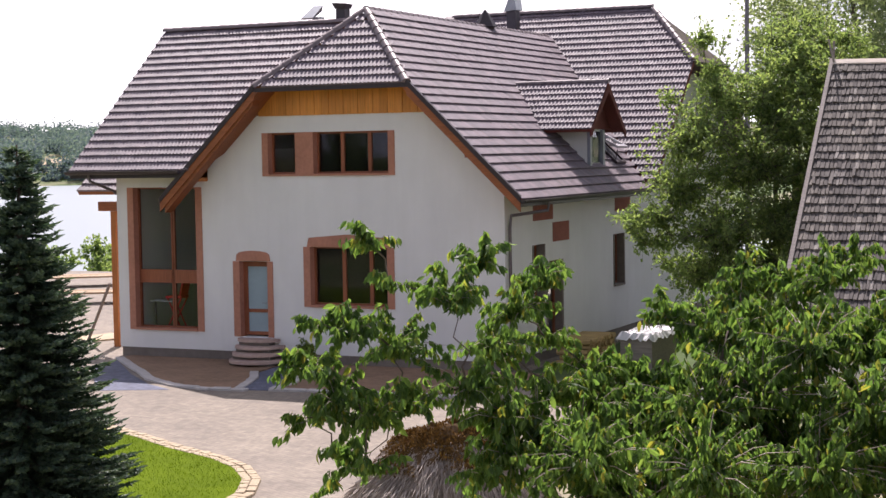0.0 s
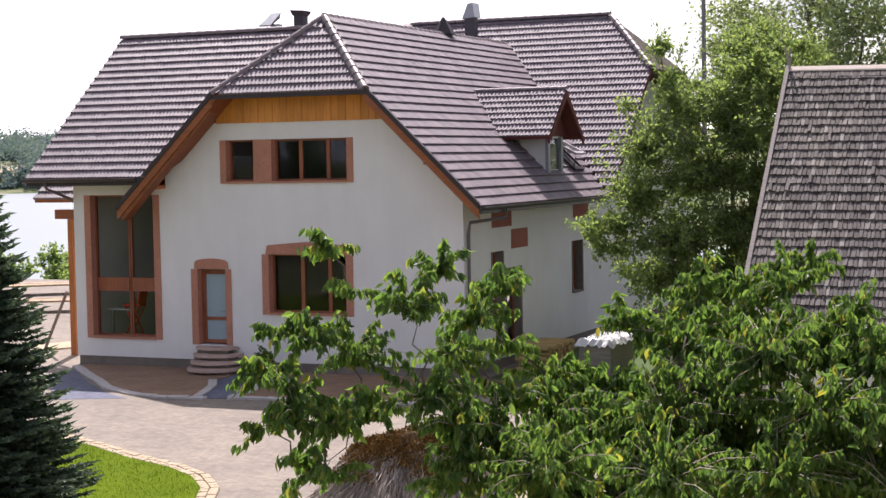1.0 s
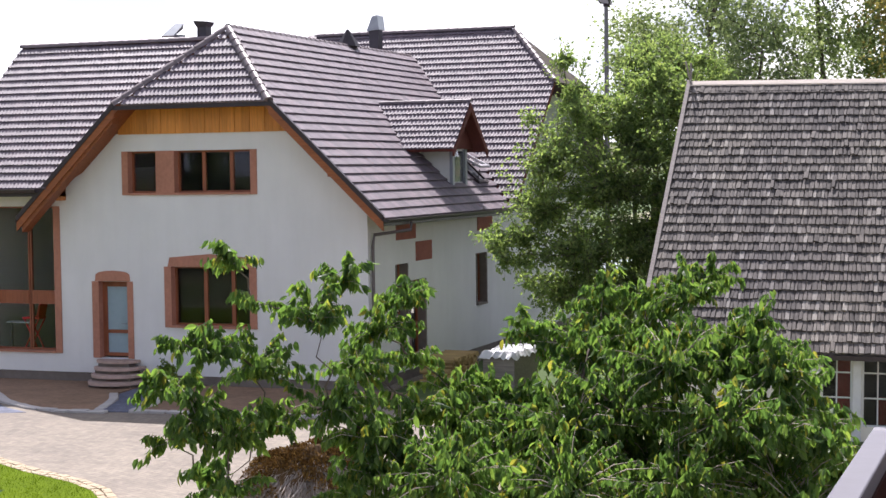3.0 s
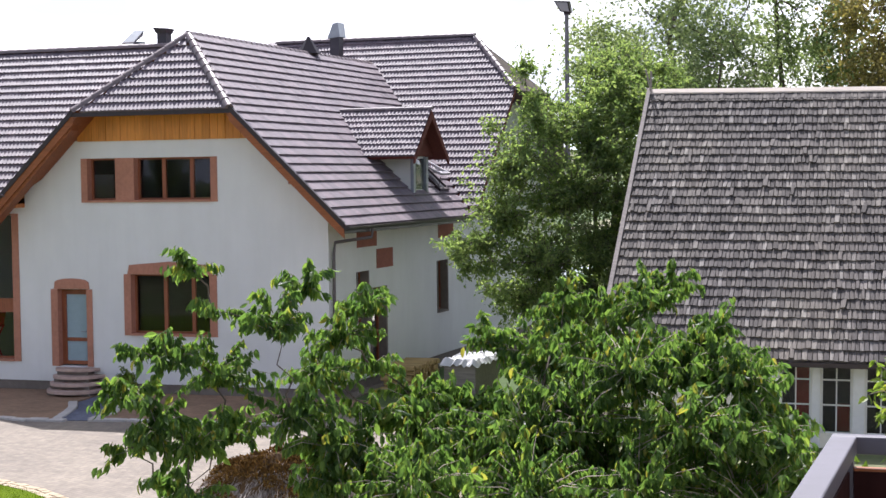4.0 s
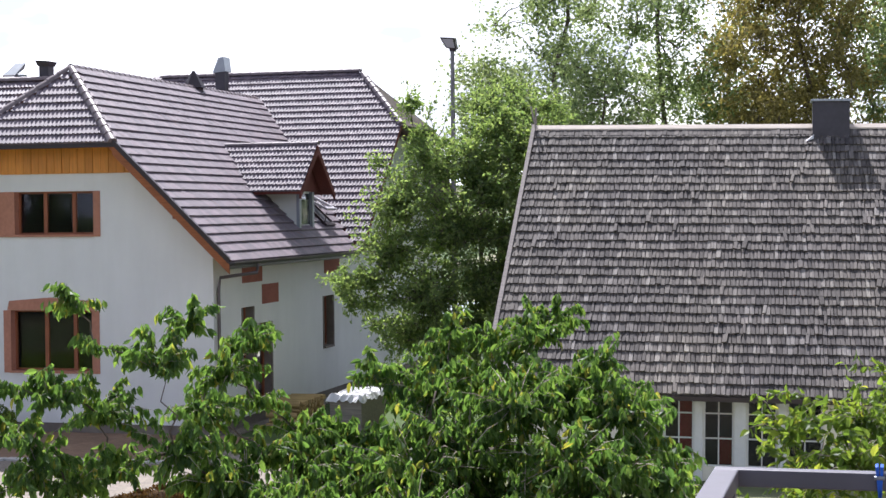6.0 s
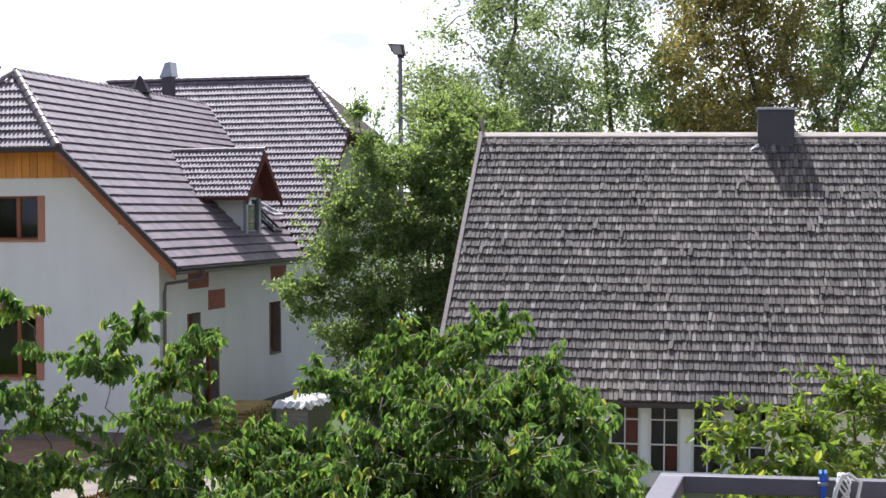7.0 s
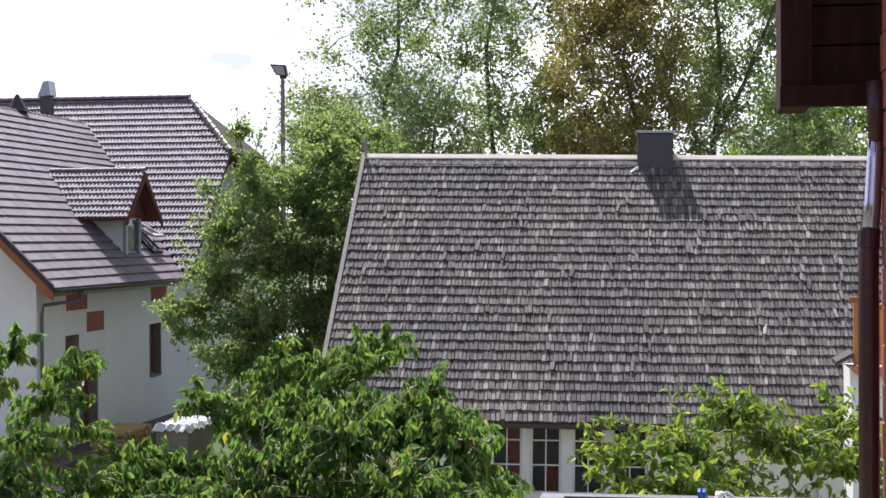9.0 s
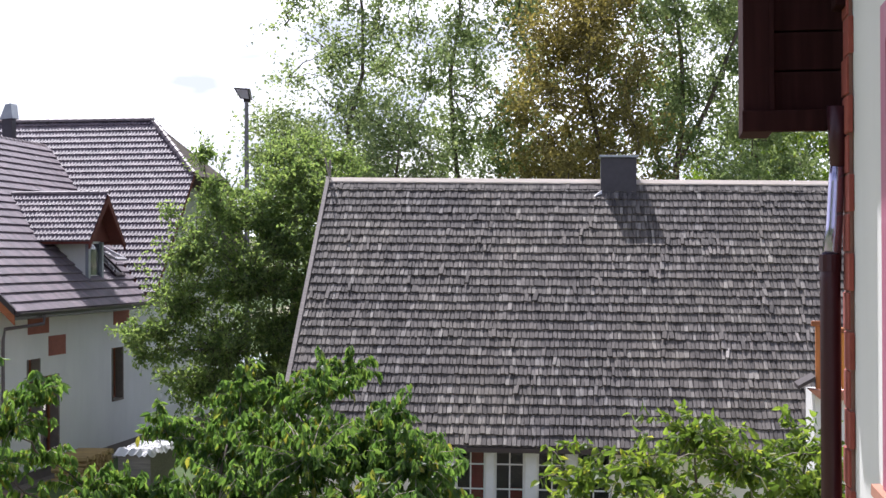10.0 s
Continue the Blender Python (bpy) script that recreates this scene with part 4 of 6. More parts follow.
def leaf_mesh(name, pos, way, length, width, fold=0.25, parts=2):
    """One mesh of many small folded leaves: where each starts, its way, length and width."""
    n = len(pos)
    way = way / np.maximum(np.linalg.norm(way, axis=1, keepdims=True), 1e-6)
    ref = RNG.normal(size=(n, 3))
    side = np.cross(way, ref)
    side /= np.maximum(np.linalg.norm(side, axis=1, keepdims=True), 1e-6)
    up = np.cross(side, way)
    L, W = length[:, None], width[:, None]
    base, tip = pos, pos + way * L - up * L * 0.12
    mid = pos + way * L * 0.45
    a = mid + side * W * 0.5 + up * W * fold
    b = mid - side * W * 0.5 + up * W * fold
    if parts == 2:
        v = np.stack([base, a, tip, b], 1).reshape(-1, 3)
        f = np.array([[0, 1, 2], [0, 2, 3]])
        k = 4
    else:
        rows = [base]
        for along, half, sag in ((0.28, 0.44, 0.0), (0.62, 0.42, 0.05)):
            m = pos + way * L * along - up * L * sag
            rows += [m + side * W * half + up * W * fold, m, m - side * W * half + up * W * fold]
        rows.append(pos + way * L * 0.97 - up * L * 0.17)
        v = np.stack(rows, 1).reshape(-1, 3)
        f = np.array([[0, 1, 2], [0, 2, 3], [1, 4, 2], [4, 5, 2], [2, 5, 3], [5, 6, 3], [4, 7, 5], [5, 7, 6]])
        k = 8
    faces = (f[None] + (np.arange(n) * k)[:, None, None]).reshape(-1, 3)
    me = bpy.data.meshes.new(name)
    me.from_pydata(v.tolist(), [], faces.tolist())
    return me


def in_ball(n, c, r, flat=1.0):
    d = RNG.normal(size=(n, 3))
    d /= np.linalg.norm(d, axis=1, keepdims=True)
    d *= (RNG.random((n, 1)) ** (1 / 2.2)) * r
    d[:, 2] *= flat
    return d + np.array(c)


def limb_path(a, b, rnd, bend=0.12, n=5):
    a, b = Vector(a), Vector(b)
    ln = (b - a).length
    pts = []
    for i in range(n + 1):
        t = i / n
        p = a.lerp(b, t)
        k = math.sin(math.pi * t) * ln * bend
        pts.append(p + Vector((rnd.uniform(-k, k), rnd.uniform(-k, k), rnd.uniform(0, k))))
    return pts


def tree(name, base, lobes, count, leaf, mat, label, category="tree", trunk_r=0.15, bark=BARK, seed=1, droop=0.35, parts=2, aspect=0.5, twigs=True, shape=0.9, group="", spread=0.045, shoot=0.0, top=None, wands=(), hang=0.0, stout=0.22):
    """A trunk with limbs that reach into every lobe of the crown, twigs, and leaves along the twigs."""
    rnd = random.Random(seed)
    t = thing(name, base, label, category, group)
    b = Vector(base)
    cen = Vector([sum(l[i] * l[3] for l in lobes) / sum(l[3] for l in lobes) for i in range(3)])
    low = min(l[2] for l in lobes)
    high = max(lobes, key=lambda l: l[2])
    fork = b.lerp(Vector((cen.x, cen.y, low)), 0.75) if top is None or shoot < 1 else Vector((b.x + 0.1, b.y, b.z + low * 0.75))
    stem = limb_path(b, fork, rnd, 0.05, 4)[:-1] + limb_path(fork, top or high[:3], rnd, 0.03, 6)
    smooth(part("trunk", tube(bmesh.new(), stem, [trunk_r * (1 - 0.9 * i / (len(stem) - 1)) for i in range(len(stem))], 9), bark, t))
    pos, way, size = [], [], []
    area = sum(l[3] ** 2 for l in lobes)
    wood = bmesh.new()
    joined = list(stem[3:-2])
    for l in sorted(lobes, key=lambda q: (Vector(q[:3]) - fork).length):
        c, r = Vector(l[:3]), l[3]
        src = min(joined, key=lambda p: (p - c).length + max(0, p.z - c.z) * 0.8)
        joined.append(c)
        pth = limb_path(src, c, rnd, 0.1, 5)
        r0 = min(trunk_r * stout, 0.008 + r * 0.016 * stout / 0.22)
        smooth(part("limb", tube(bmesh.new(), pth, [r0 * (1 - 0.8 * i / 5) for i in range(6)], 6), bark, t))
        n_l = int(count * r * r / area * (l[4] if len(l) > 4 else 1))
        n_t = max(1 if r < 0.13 else 2, n_l // 24) if hang > 0.6 else max(4, n_l // 14)
        for _ in range(n_t):
            d = Vector((rnd.gauss(0, 1), rnd.gauss(0, 1), rnd.gauss(0.35, 0.8))).normalized()
            s = c + d * r * rnd.uniform(0.0, 0.75)
            e = s + (d + Vector((0, 0, 0.25))) * r * rnd.uniform(0.2, 0.55) * shape
            if hang:
                d.z *= 0.55
            if shoot:
                d = (d + Vector((rnd.gauss(0, 0.6), rnd.gauss(0, 0.6), rnd.uniform(-0.35, 0.75)))).normalized()
                s = c + d * r * rnd.uniform(-0.5, 0.7)
                e = s + d * shoot * rnd.choice((0.5, 0.7, 0.9, 1.2))
                if hang > 0.6:
                    s = c + d * r * rnd.uniform(-0.4, 0.55)
                    e = s + d * min(shoot * rnd.choice((0.7, 1.0, 1.35, 1.8)), 0.08 + r * 1.15) + Vector((0, 0, 0.03))
            if twigs:
                wd = min(0.012, 0.0025 + r * 0.012)
                tip = e - Vector((0, 0, shoot * 0.2))
                tube(wood, [s, s.lerp(e, 0.5) + Vector((0, 0, 0.03 * r)), tip], [wd, wd * 0.7, wd * 0.3], 3)
            k = 24 if hang > 0.6 else 14
            ts = np.linspace(0.02, 1.0, k)[:, None] + RNG.normal(size=(k, 1)) * 0.03
            p = np.array(s)[None] * (1 - ts) + np.array(e)[None] * ts + RNG.normal(size=(k, 3)) * r * spread
            wv = RNG.normal(size=(k, 3)) * 0.75 + np.array(d)[None] * 0.45
            if shoot:
                p = np.array(s)[None] * (1 - ts) + np.array(e)[None] * ts + RNG.normal(size=(k, 3)) * (0.01 if shoot < 0.4 else shoot * 0.12)
                p[:, 2] -= ts[:, 0] ** 2 * shoot * 0.22 - 0.02
                wv *= 0.75
            if hang:
                wv = RNG.normal(size=(k, 3)) * 0.3 + np.array(d)[None] * 0.25
                wv[:, 2] -= hang
            else:
                wv[:, 2] -= droop * 2.2
            pos.append(p)
            way.append(wv)
            size.append(leaf * (0.65 + 0.6 * RNG.random(k)))
    for p0, p1, n_w in wands:
        tube(wood, limb_path(p0, p1, rnd, 0.05, 4), [0.014, 0.011, 0.008, 0.006, 0.003], 4)
        ts = RNG.random((n_w, 1)) ** 0.8
        pos.append(np.array(p0)[None] * (1 - ts) + np.array(p1)[None] * ts + RNG.normal(size=(n_w, 3)) * 0.05)
        way.append(RNG.normal(size=(n_w, 3)) + (np.array(p1) - np.array(p0))[None])
        size.append(leaf * (0.6 + 0.7 * RNG.random(n_w)))
    if twigs:
        tagged(part("twig_mass", wood, PALEBARK if mat in (CHERRY, SHRUBLEAF) else bark, t), kind="stuff")
    else:
        wood.free()
    pos, way, size = np.concatenate(pos), np.concatenate(way), np.concatenate(size)
    me = leaf_mesh("leaves", pos, way, size, size * aspect * (0.8 + 0.4 * RNG.random(len(size))), 0.22, parts)
    tagged(mesh_part("leaves", me, mat, t), kind="stuff")
    return t


CHERRY_LOBES = [(11.45, -29.47, 5.3, 0.24), (11.6, -29.42, 4.98, 0.18), (11.99, -28.67, 5.1, 0.2), (12.0, -29.24, 4.82, 0.24), (11.42, -29.86, 4.65, 0.22),
                (11.29, -30.15, 4.43, 0.2), (11.61, -29.45, 4.48, 0.36), (11.46, -30.09, 4.16, 0.26), (11.22, -30.21, 4.05, 0.1), (12.25, -28.01, 4.9, 0.21),
                (12.11, -28.66, 4.41, 0.4), (12.28, -28.0, 4.43, 0.28), (11.69, -29.43, 4.05, 0.35), (11.66, -30.03, 3.68, 0.22)]
CHERRY_LOBES += [(12.4, -29.11, 3.95, 0.47), (12.81, -28.35, 3.95, 0.38), (13.12, -29.34, 3.69, 0.46), (13.42, -28.07, 3.85, 0.47), (13.03, -27.11, 4.62, 0.19),
                 (13.59, -26.83, 4.83, 0.22), (13.6, -27.4, 4.41, 0.33), (13.95, -26.68, 4.49, 0.34), (14.02, -27.78, 4.02, 0.56), (13.9, -28.98, 3.6, 0.5)]
CHERRY_RIGHT = [(14.65, -28.62, 3.58, 0.5), (14.38, -26.8, 4.86, 0.27), (14.84, -27.2, 4.55, 0.37), (15.19, -27.62, 4.33, 0.31), (14.94, -28.23, 4.01, 0.47),
                (14.42, -27.86, 4.38, 0.45), (14.6, -28.0, 3.3, 0.6), (13.4, -28.6, 3.1, 0.6), (12.4, -29.2, 3.1, 0.5)]
CHERRY_FILL = [(15.28, -27.7, 4.35, 0.24), (15.34, -28.2, 3.98, 0.3), (15.05, -27.5, 4.5, 0.28), (15.7, -28.0, 3.85, 0.2), (12.75, -28.0, 4.02, 0.28), (13.0, -27.7, 3.95, 0.33), (12.15, -29.3, 4.2, 0.35), (12.9, -28.9, 3.6, 0.5), (13.3, -27.5, 4.0, 0.33), (12.6, -28.6, 4.1, 0.33), (13.7, -28.2, 3.9, 0.5)]
CHERRY_TIPS = [(11.0, -30.04, 4.42, 0.1), (11.2, -29.98, 4.39, 0.13), (11.32, -30.16, 4.06, 0.12), (11.39, -29.92, 4.23, 0.18), (11.59, -29.87, 4.02, 0.2), (11.19, -29.87, 4.71, 0.1),
               (11.38, -29.7, 4.68, 0.16), (11.9, -29.02, 4.9, 0.18), (12.05, -28.65, 5.18, 0.1), (12.37, -28.25, 4.93, 0.12), (12.19, -28.31, 4.7, 0.2), (12.65, -27.97, 4.16, 0.18)]
CHERRY_SPRAYS = [(11.2, -29.6, 3.7, 0.1), (11.42, -29.6, 3.62, 0.1), (11.13, -29.6, 3.42, 0.08), (11.02, -29.6, 4.38, 0.1), (10.8, -29.6, 4.34, 0.07), (10.95, -29.6, 3.95, 0.09)]
CHERRY_EDGE = [(15.09, -27.02, 4.4, 0.2), (15.39, -27.15, 4.2, 0.14), (15.55, -27.19, 4.0, 0.1), (15.24, -27.41, 3.98, 0.3), (15.51, -27.54, 3.88, 0.22), (14.86, -26.77, 4.62, 0.12), (14.75, -27.23, 4.32, 0.3),
               (14.27, -26.52, 4.98, 0.14), (14.49, -26.45, 5.03, 0.13), (13.97, -26.62, 4.82, 0.16), (13.13, -27.4, 4.58, 0.12), (12.94, -27.68, 4.08, 0.18), (13.66, -26.71, 4.92, 0.12), (13.64, -27.03, 4.65, 0.16), (13.56, -27.28, 4.48, 0.2)]
CHERRY_LOW = [(14.5, -26.9, 3.7, 0.42), (15.0, -27.0, 3.75, 0.4), (13.7, -27.2, 3.8, 0.38), (15.5, -27.2, 3.5, 0.3), (13.1, -27.8, 3.6, 0.36), (14.9, -27.6, 3.4, 0.42), (15.3, -27.9, 3.4, 0.36), (14.2, -27.5, 3.5, 0.42), (13.7, -28.0, 3.3, 0.42), (15.55, -28.3, 3.4, 0.3), (13.0, -28.6, 3.3, 0.36), (14.4, -28.9, 3.0, 0.4), (15.1, -28.9, 3.1, 0.36),
              (12.5, -29.3, 3.72, 0.2), (12.64, -29.12, 3.89, 0.22), (12.37, -29.47, 3.59, 0.16), (12.8, -29.06, 3.63, 0.25)]
CHERRY_ALL = CHERRY_LOW + [(x, y, z, r * (0.6 if x < 13 else 0.77)) for x, y, z, r in CHERRY_LOBES + CHERRY_RIGHT + CHERRY_FILL] + CHERRY_TIPS + CHERRY_EDGE + CHERRY_SPRAYS
CHERRY_ALL = [(x, y, z, r, 0.8 if x < 12.35 else 0.92) for x, y, z, r in CHERRY_ALL]
tree("cherry_tree", (13.2, -28.4, 0), CHERRY_ALL, 88000, 0.09, CHERRY, "leafy cherry tree with drooping glossy green leaves", trunk_r=0.09, seed=2,
     droop=0.7, parts=8, aspect=0.44, shoot=0.32, top=(13.7, -27.6, 4.5), hang=1.0)
tree("young_tree", (17.6, -26.4, 0), [(17.46, -26.36, 4.46, 0.29), (17.09, -26.92, 4.26, 0.26), (16.49, -27.0, 4.13, 0.2), (17.89, -26.3, 4.19, 0.36), (18.41, -25.72, 4.28, 0.28),
     (18.42, -26.23, 4.0, 0.34), (17.22, -26.89, 3.85, 0.5), (16.71, -26.67, 4.37, 0.12), (17.0, -27.3, 4.0, 0.3), (16.7, -27.4, 3.8, 0.3), (17.8, -26.3, 3.5, 0.5)], 7500, 0.1, SHRUBLEAF,
     "young fruit tree with yellowish green leaves", trunk_r=0.06, seed=4, droop=0.3, parts=8, aspect=0.46, shoot=0.38, hang=0.3)
tree("garden_shrub", (15.85, -27.4, 0), [(15.72, -27.4, 3.5, 0.3), (16.0, -27.2, 3.42, 0.3), (15.5, -27.5, 3.3, 0.3), (16.2, -27.3, 3.3, 0.26)], 1500, 0.12, SHRUBLEAF,
     "yellowish green garden shrub beside the cherry", "shrub", trunk_r=0.04, seed=14, droop=0.3, parts=8, aspect=0.46, shoot=0.3, hang=0.5)
HORN = [(4.76, 1.69, 6.22, 1.29), (5.52, 3.01, 7.1, 0.95), (6.3, 3.2, 7.6, 0.6), (4.47, 1.56, 4.86, 1.21), (6.22, 2.1, 5.44, 1.59),
     (6.78, 3.36, 6.51, 1.09), (5.62, 1.34, 3.66, 1.58), (6.79, 2.23, 3.92, 1.21), (4.11, 0.9, 4.12, 0.68), (6.05, 1.42, 2.3, 1.2), (7.01, 4.51, 7.62, 1.03),
     (6.55, 5.36, 9.2, 0.6), (5.0, 2.9, 7.9, 0.22), (4.7, 2.86, 8.9, 0.05), (3.47, 0.7, 3.92, 0.24), (7.4, 3.2, 5.2, 1.1), (7.5, 5.2, 7.6, 1.15), (7.2, 1.6, 2.6, 1.2), (7.3, 3.6, 4.0, 1.1), (5.0, 1.4, 2.6, 1.1), (6.7, 4.2, 8.2, 0.7), (7.2, 6.5, 8.8, 1.0), (7.0, 4.5, 2.4, 1.2), (6.2, 4.0, 1.3, 1.2)]
sprays = []
for l in HORN:
    for _ in range(8):
        d = Vector(RNG.normal(size=3)).normalized()
        sprays.append((*(Vector(l[:3]) + d * l[3] * RNG.uniform(0.85, 1.25)), RNG.uniform(0.14, 0.42) * min(1, l[3] + 0.2)))
tree("hornbeam", (5.6, 1.8, 0), HORN + sprays, 84000, 0.12, BUSHLEAF,
     "tall dense grey-green deciduous tree between the houses", trunk_r=0.16, seed=6, droop=0.15, aspect=0.55, shoot=0.5,
     wands=[((4.75, 3, 7.9), (4.52, 3, 9.7), 46), ((4.6, 3, 9.1), (4.85, 3, 9.5), 14), ((5.0, 3, 8.2), (5.45, 3, 9.2), 44), ((5.3, 3, 8.0), (5.2, 3, 9.0), 26), ((5.45, 3, 8.0), (5.85, 3, 8.9), 36), ((6.2, 3.6, 8.2), (6.5, 3.6, 9.6), 40), ((4.2, 2, 6.9), (3.7, 2, 7.5), 30), ((3.9, 1.6, 5.6), (3.2, 1.4, 5.9), 34), ((3.6, 1.0, 4.1), (2.7, 0.8, 4.25), 46)])


def crown(base, h0, h1, rx, n, seed):
    """Lobes of a tall open crown."""
    rnd = random.Random(seed)
    out = []
    for i in range(n):
        t = (i + 0.5) / n
        z = h0 + (h1 - h0) * t
        k = rx * (0.55 + 0.6 * math.sin(math.pi * min(1, 0.2 + 0.75 * t)))
        a = i * 2.4 + rnd.uniform(-0.4, 0.4)
        rr = k * rnd.uniform(0.1, 1.0)
        out.append((base[0] + rr * math.cos(a), base[1] + rr * math.sin(a), z + rnd.uniform(-0.6, 0.6), rnd.uniform(0.5, 1.05) * rx * 0.46))
    return out


for i, (bx, by, h0, h1, rx, n, cnt, lf, mat, lab) in enumerate((
        (5.4, 20.4, 8.0, 20.0, 2.6, 17, 7500, 0.17, BIRCHLEAF, "tall airy birch with sparse light green leaves"),
        (8.6, 25.0, 8.0, 21.0, 2.9, 17, 8000, 0.18, BIRCHLEAF, "tall airy birch with sparse light green leaves"),
        (11.2, 27.2, 8.5, 21.5, 2.6, 15, 7500, 0.18, BIRCHLEAF, "tall airy birch with sparse light green leaves"),
        (14.3, 17.6, 6.8, 15.6, 2.3, 26, 15500, 0.15, COPPERLEAF, "dense bronze-leaved tree behind the cottage ridge"),
        (17.4, 20.6, 8.5, 21.0, 2.7, 17, 11000, 0.17, BIRCHLEAF, "tall forked tree with sparse green leaves"),
        (2.6, 22.0, 5.5, 11.5, 1.9, 12, 5500, 0.16, BIRCHLEAF, "light green tree behind the lamp post"),
        (20.4, 24.0, 8.0, 20.0, 2.8, 15, 9500, 0.17, BIRCHLEAF, "tall airy birch with sparse light green leaves"),
        (22.5, 33.0, 6.0, 12.0, 3.2, 14, 9000, 0.19, SHRUBLEAF, "dense green tree behind the cottage"),
        (7.6, 15.5, 6.5, 11.0, 2.0, 12, 3800, 0.15, BIRCHLEAF, "light green tree rising behind the cottage ridge"))):
    tree("background_tree", (bx, by, 0), crown((bx, by), h0, h1, rx * 1.12, int(n * 4.2), 20 + i), int(cnt * 2.0), lf * 0.95, mat, lab, trunk_r=0.2, seed=30 + i, droop=0.1, aspect=0.7, twigs=False, group="trees behind the houses", shoot=1.25, stout=0.34, top=(bx + 0.4, by, h1 - 0.5))
for i in range(9):
    bx, by = -74 + i * 9.5 + RNG.uniform(-2, 2), -46 + RNG.uniform(-5, 5)
    tree("garden_tree", (bx, by, 0), crown((bx, by), 2.0, 12.0, 5.0, 16, 90 + i), 3500, 0.5, BIRCHLEAF, "broad green tree reflected in the window panes", trunk_r=0.25, seed=100 + i, twigs=False, aspect=0.7,
         group="garden trees across the lawn", spread=0.15)
t = thing("forked_stem", (17.6, 20.3, 0), "dark forked bare stem behind the cottage", "tree")
part("trunk", tube(bmesh.new(), [(17.4, 20.1, 0), (17.5, 20.2, 6), (17.55, 20.2, 9.4), (18.7, 20.3, 11.6), (19.9, 20.4, 14.6), (20.6, 20.4, 17)], [0.2, 0.17, 0.12, 0.08, 0.055, 0.03], 8), BARK, t)
tree("shrub", (-5.7, -0.9, 0), [(-5.75, -0.9, 0.55, 0.28), (-5.45, -1.2, 0.4, 0.25), (-5.2, -1.5, 0.3, 0.2)], 1300, 0.09, SHRUBLEAF, "small yellowish shrub beside the steps", "shrub", 0.02, seed=9)


def spruce(base, height, radius):
    rnd = random.Random(11)
    t = thing("spruce", base, "dark green conical spruce on the lawn", "tree")
    b = Vector(base)
    part("trunk", tube(bmesh.new(), [b, b + Vector((0.02, 0, height * 0.5)), b + Vector((0, 0, height))], [0.11, 0.06, 0.012], 8), BARK, t)
    pos, way, ln, wd = [], [], [], []
    branches = bmesh.new()
    z = 0.15
    while z < height - 0.1:
        k = 1 - z / height
        for j in range(max(6, int(23 * k + 7))):
            a = rnd.uniform(0, 2 * math.pi)
            R = radius * (k ** 0.8) * rnd.uniform(0.72, 1.12) + 0.05
            out = Vector((math.cos(a), math.sin(a), 0))
            lat = Vector((-math.sin(a), math.cos(a), 0))
            zz = z + rnd.uniform(-0.08, 0.08)
            line = [b + out * (R * s) + Vector((0, 0, zz + R * (-0.32 * s + 0.22 * s * s * s + 0.15 * (1 - k) * s))) for s in (0, 0.25, 0.5, 0.75, 1.0)]
            tube(branches, line, [0.014, 0.011, 0.008, 0.006, 0.003], 3)
            n = max(8, int(R / 0.02))
            for i in range(n):
                s = 0.12 + 0.88 * i / (n - 1)
                q = s * 4
                i0 = min(3, int(q))
                p = line[i0].lerp(line[i0 + 1], q - i0)
                for sg in (-1, 1):
                    d = out * 0.75 + lat * sg * rnd.uniform(0.5, 1.0) + Vector((0, 0, rnd.uniform(-0.45, 0.2)))
                    pos.append(p)
                    way.append(d)
                    ln.append(rnd.uniform(0.09, 0.17) * (1.15 - 0.5 * s))
                    wd.append(rnd.uniform(0.035, 0.075))
            pos.append(line[-1])
            way.append(out + Vector((0, 0, 0.25)))
            ln.append(0.16)
            wd.append(0.04)
        z += 0.105
    tagged(part("branch_mass", branches, BARK, t), kind="stuff")
    me = leaf_mesh("needles", np.array(pos), np.array(way), np.array(ln), np.array(wd), 0.3, 2)
    tagged(mesh_part("needles", me, NEEDLE, t), kind="stuff")


spruce((1.35, -21.4, 0.05), 6.15, 1.75)

# woods on the far shore and bushes on the near one
pos = []
for _ in range(3600):
    az, s = radians(RNG.uniform(33, 44)), 572 + 600 * RNG.random() ** 1.3
    x, y = EYE_XY.x - math.sin(az) * s, EYE_XY.y + math.cos(az) * s
    if s > 640 and noise.noise(Vector((x * 0.008, y * 0.008, 1))) < -0.02:
        continue
    if 590 < s < 700 and 37.6 < math.degrees(az) < 39.0:
        continue
    z = terrain(x, y)
    h = RNG.choice((3, 4, 6, 8, 11)) * RNG.uniform(0.8, 1.2)
    q = in_ball(44, (x, y, z + h * 0.55), h * 0.48)
    pos.append(q)
bm = bmesh.new()
grid = []
for i in range(9):
    grid.append([])
    for j in range(9):
        az, s = radians(37.75 + 1.15 * i / 8), 598 + 85 * j / 8 - 20 * (i % 3) / 3
        x, y = EYE_XY.x - math.sin(az) * s, EYE_XY.y + math.cos(az) * s
        grid[-1].append(bm.verts.new((x, y, terrain(x, y) + 0.7)))
for i in range(8):
    for j in range(8):
        bm.faces.new((grid[i][j], grid[i + 1][j], grid[i + 1][j + 1], grid[i][j + 1]))
solo("field", bm, PALESTRAW, "pale straw-coloured field among the far woods", "field", "structure")
pos = np.concatenate(pos)
size = RNG.uniform(0.9, 1.8, len(pos))
# the woods' blue tone is haze painted in the leaf colour
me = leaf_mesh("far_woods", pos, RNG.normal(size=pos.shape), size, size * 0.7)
tagged(mesh_part("far_woods", me, FARLEAF, None), "woods on the far lake shore, leaf colour blued as haze", "woods", kind="stuff")
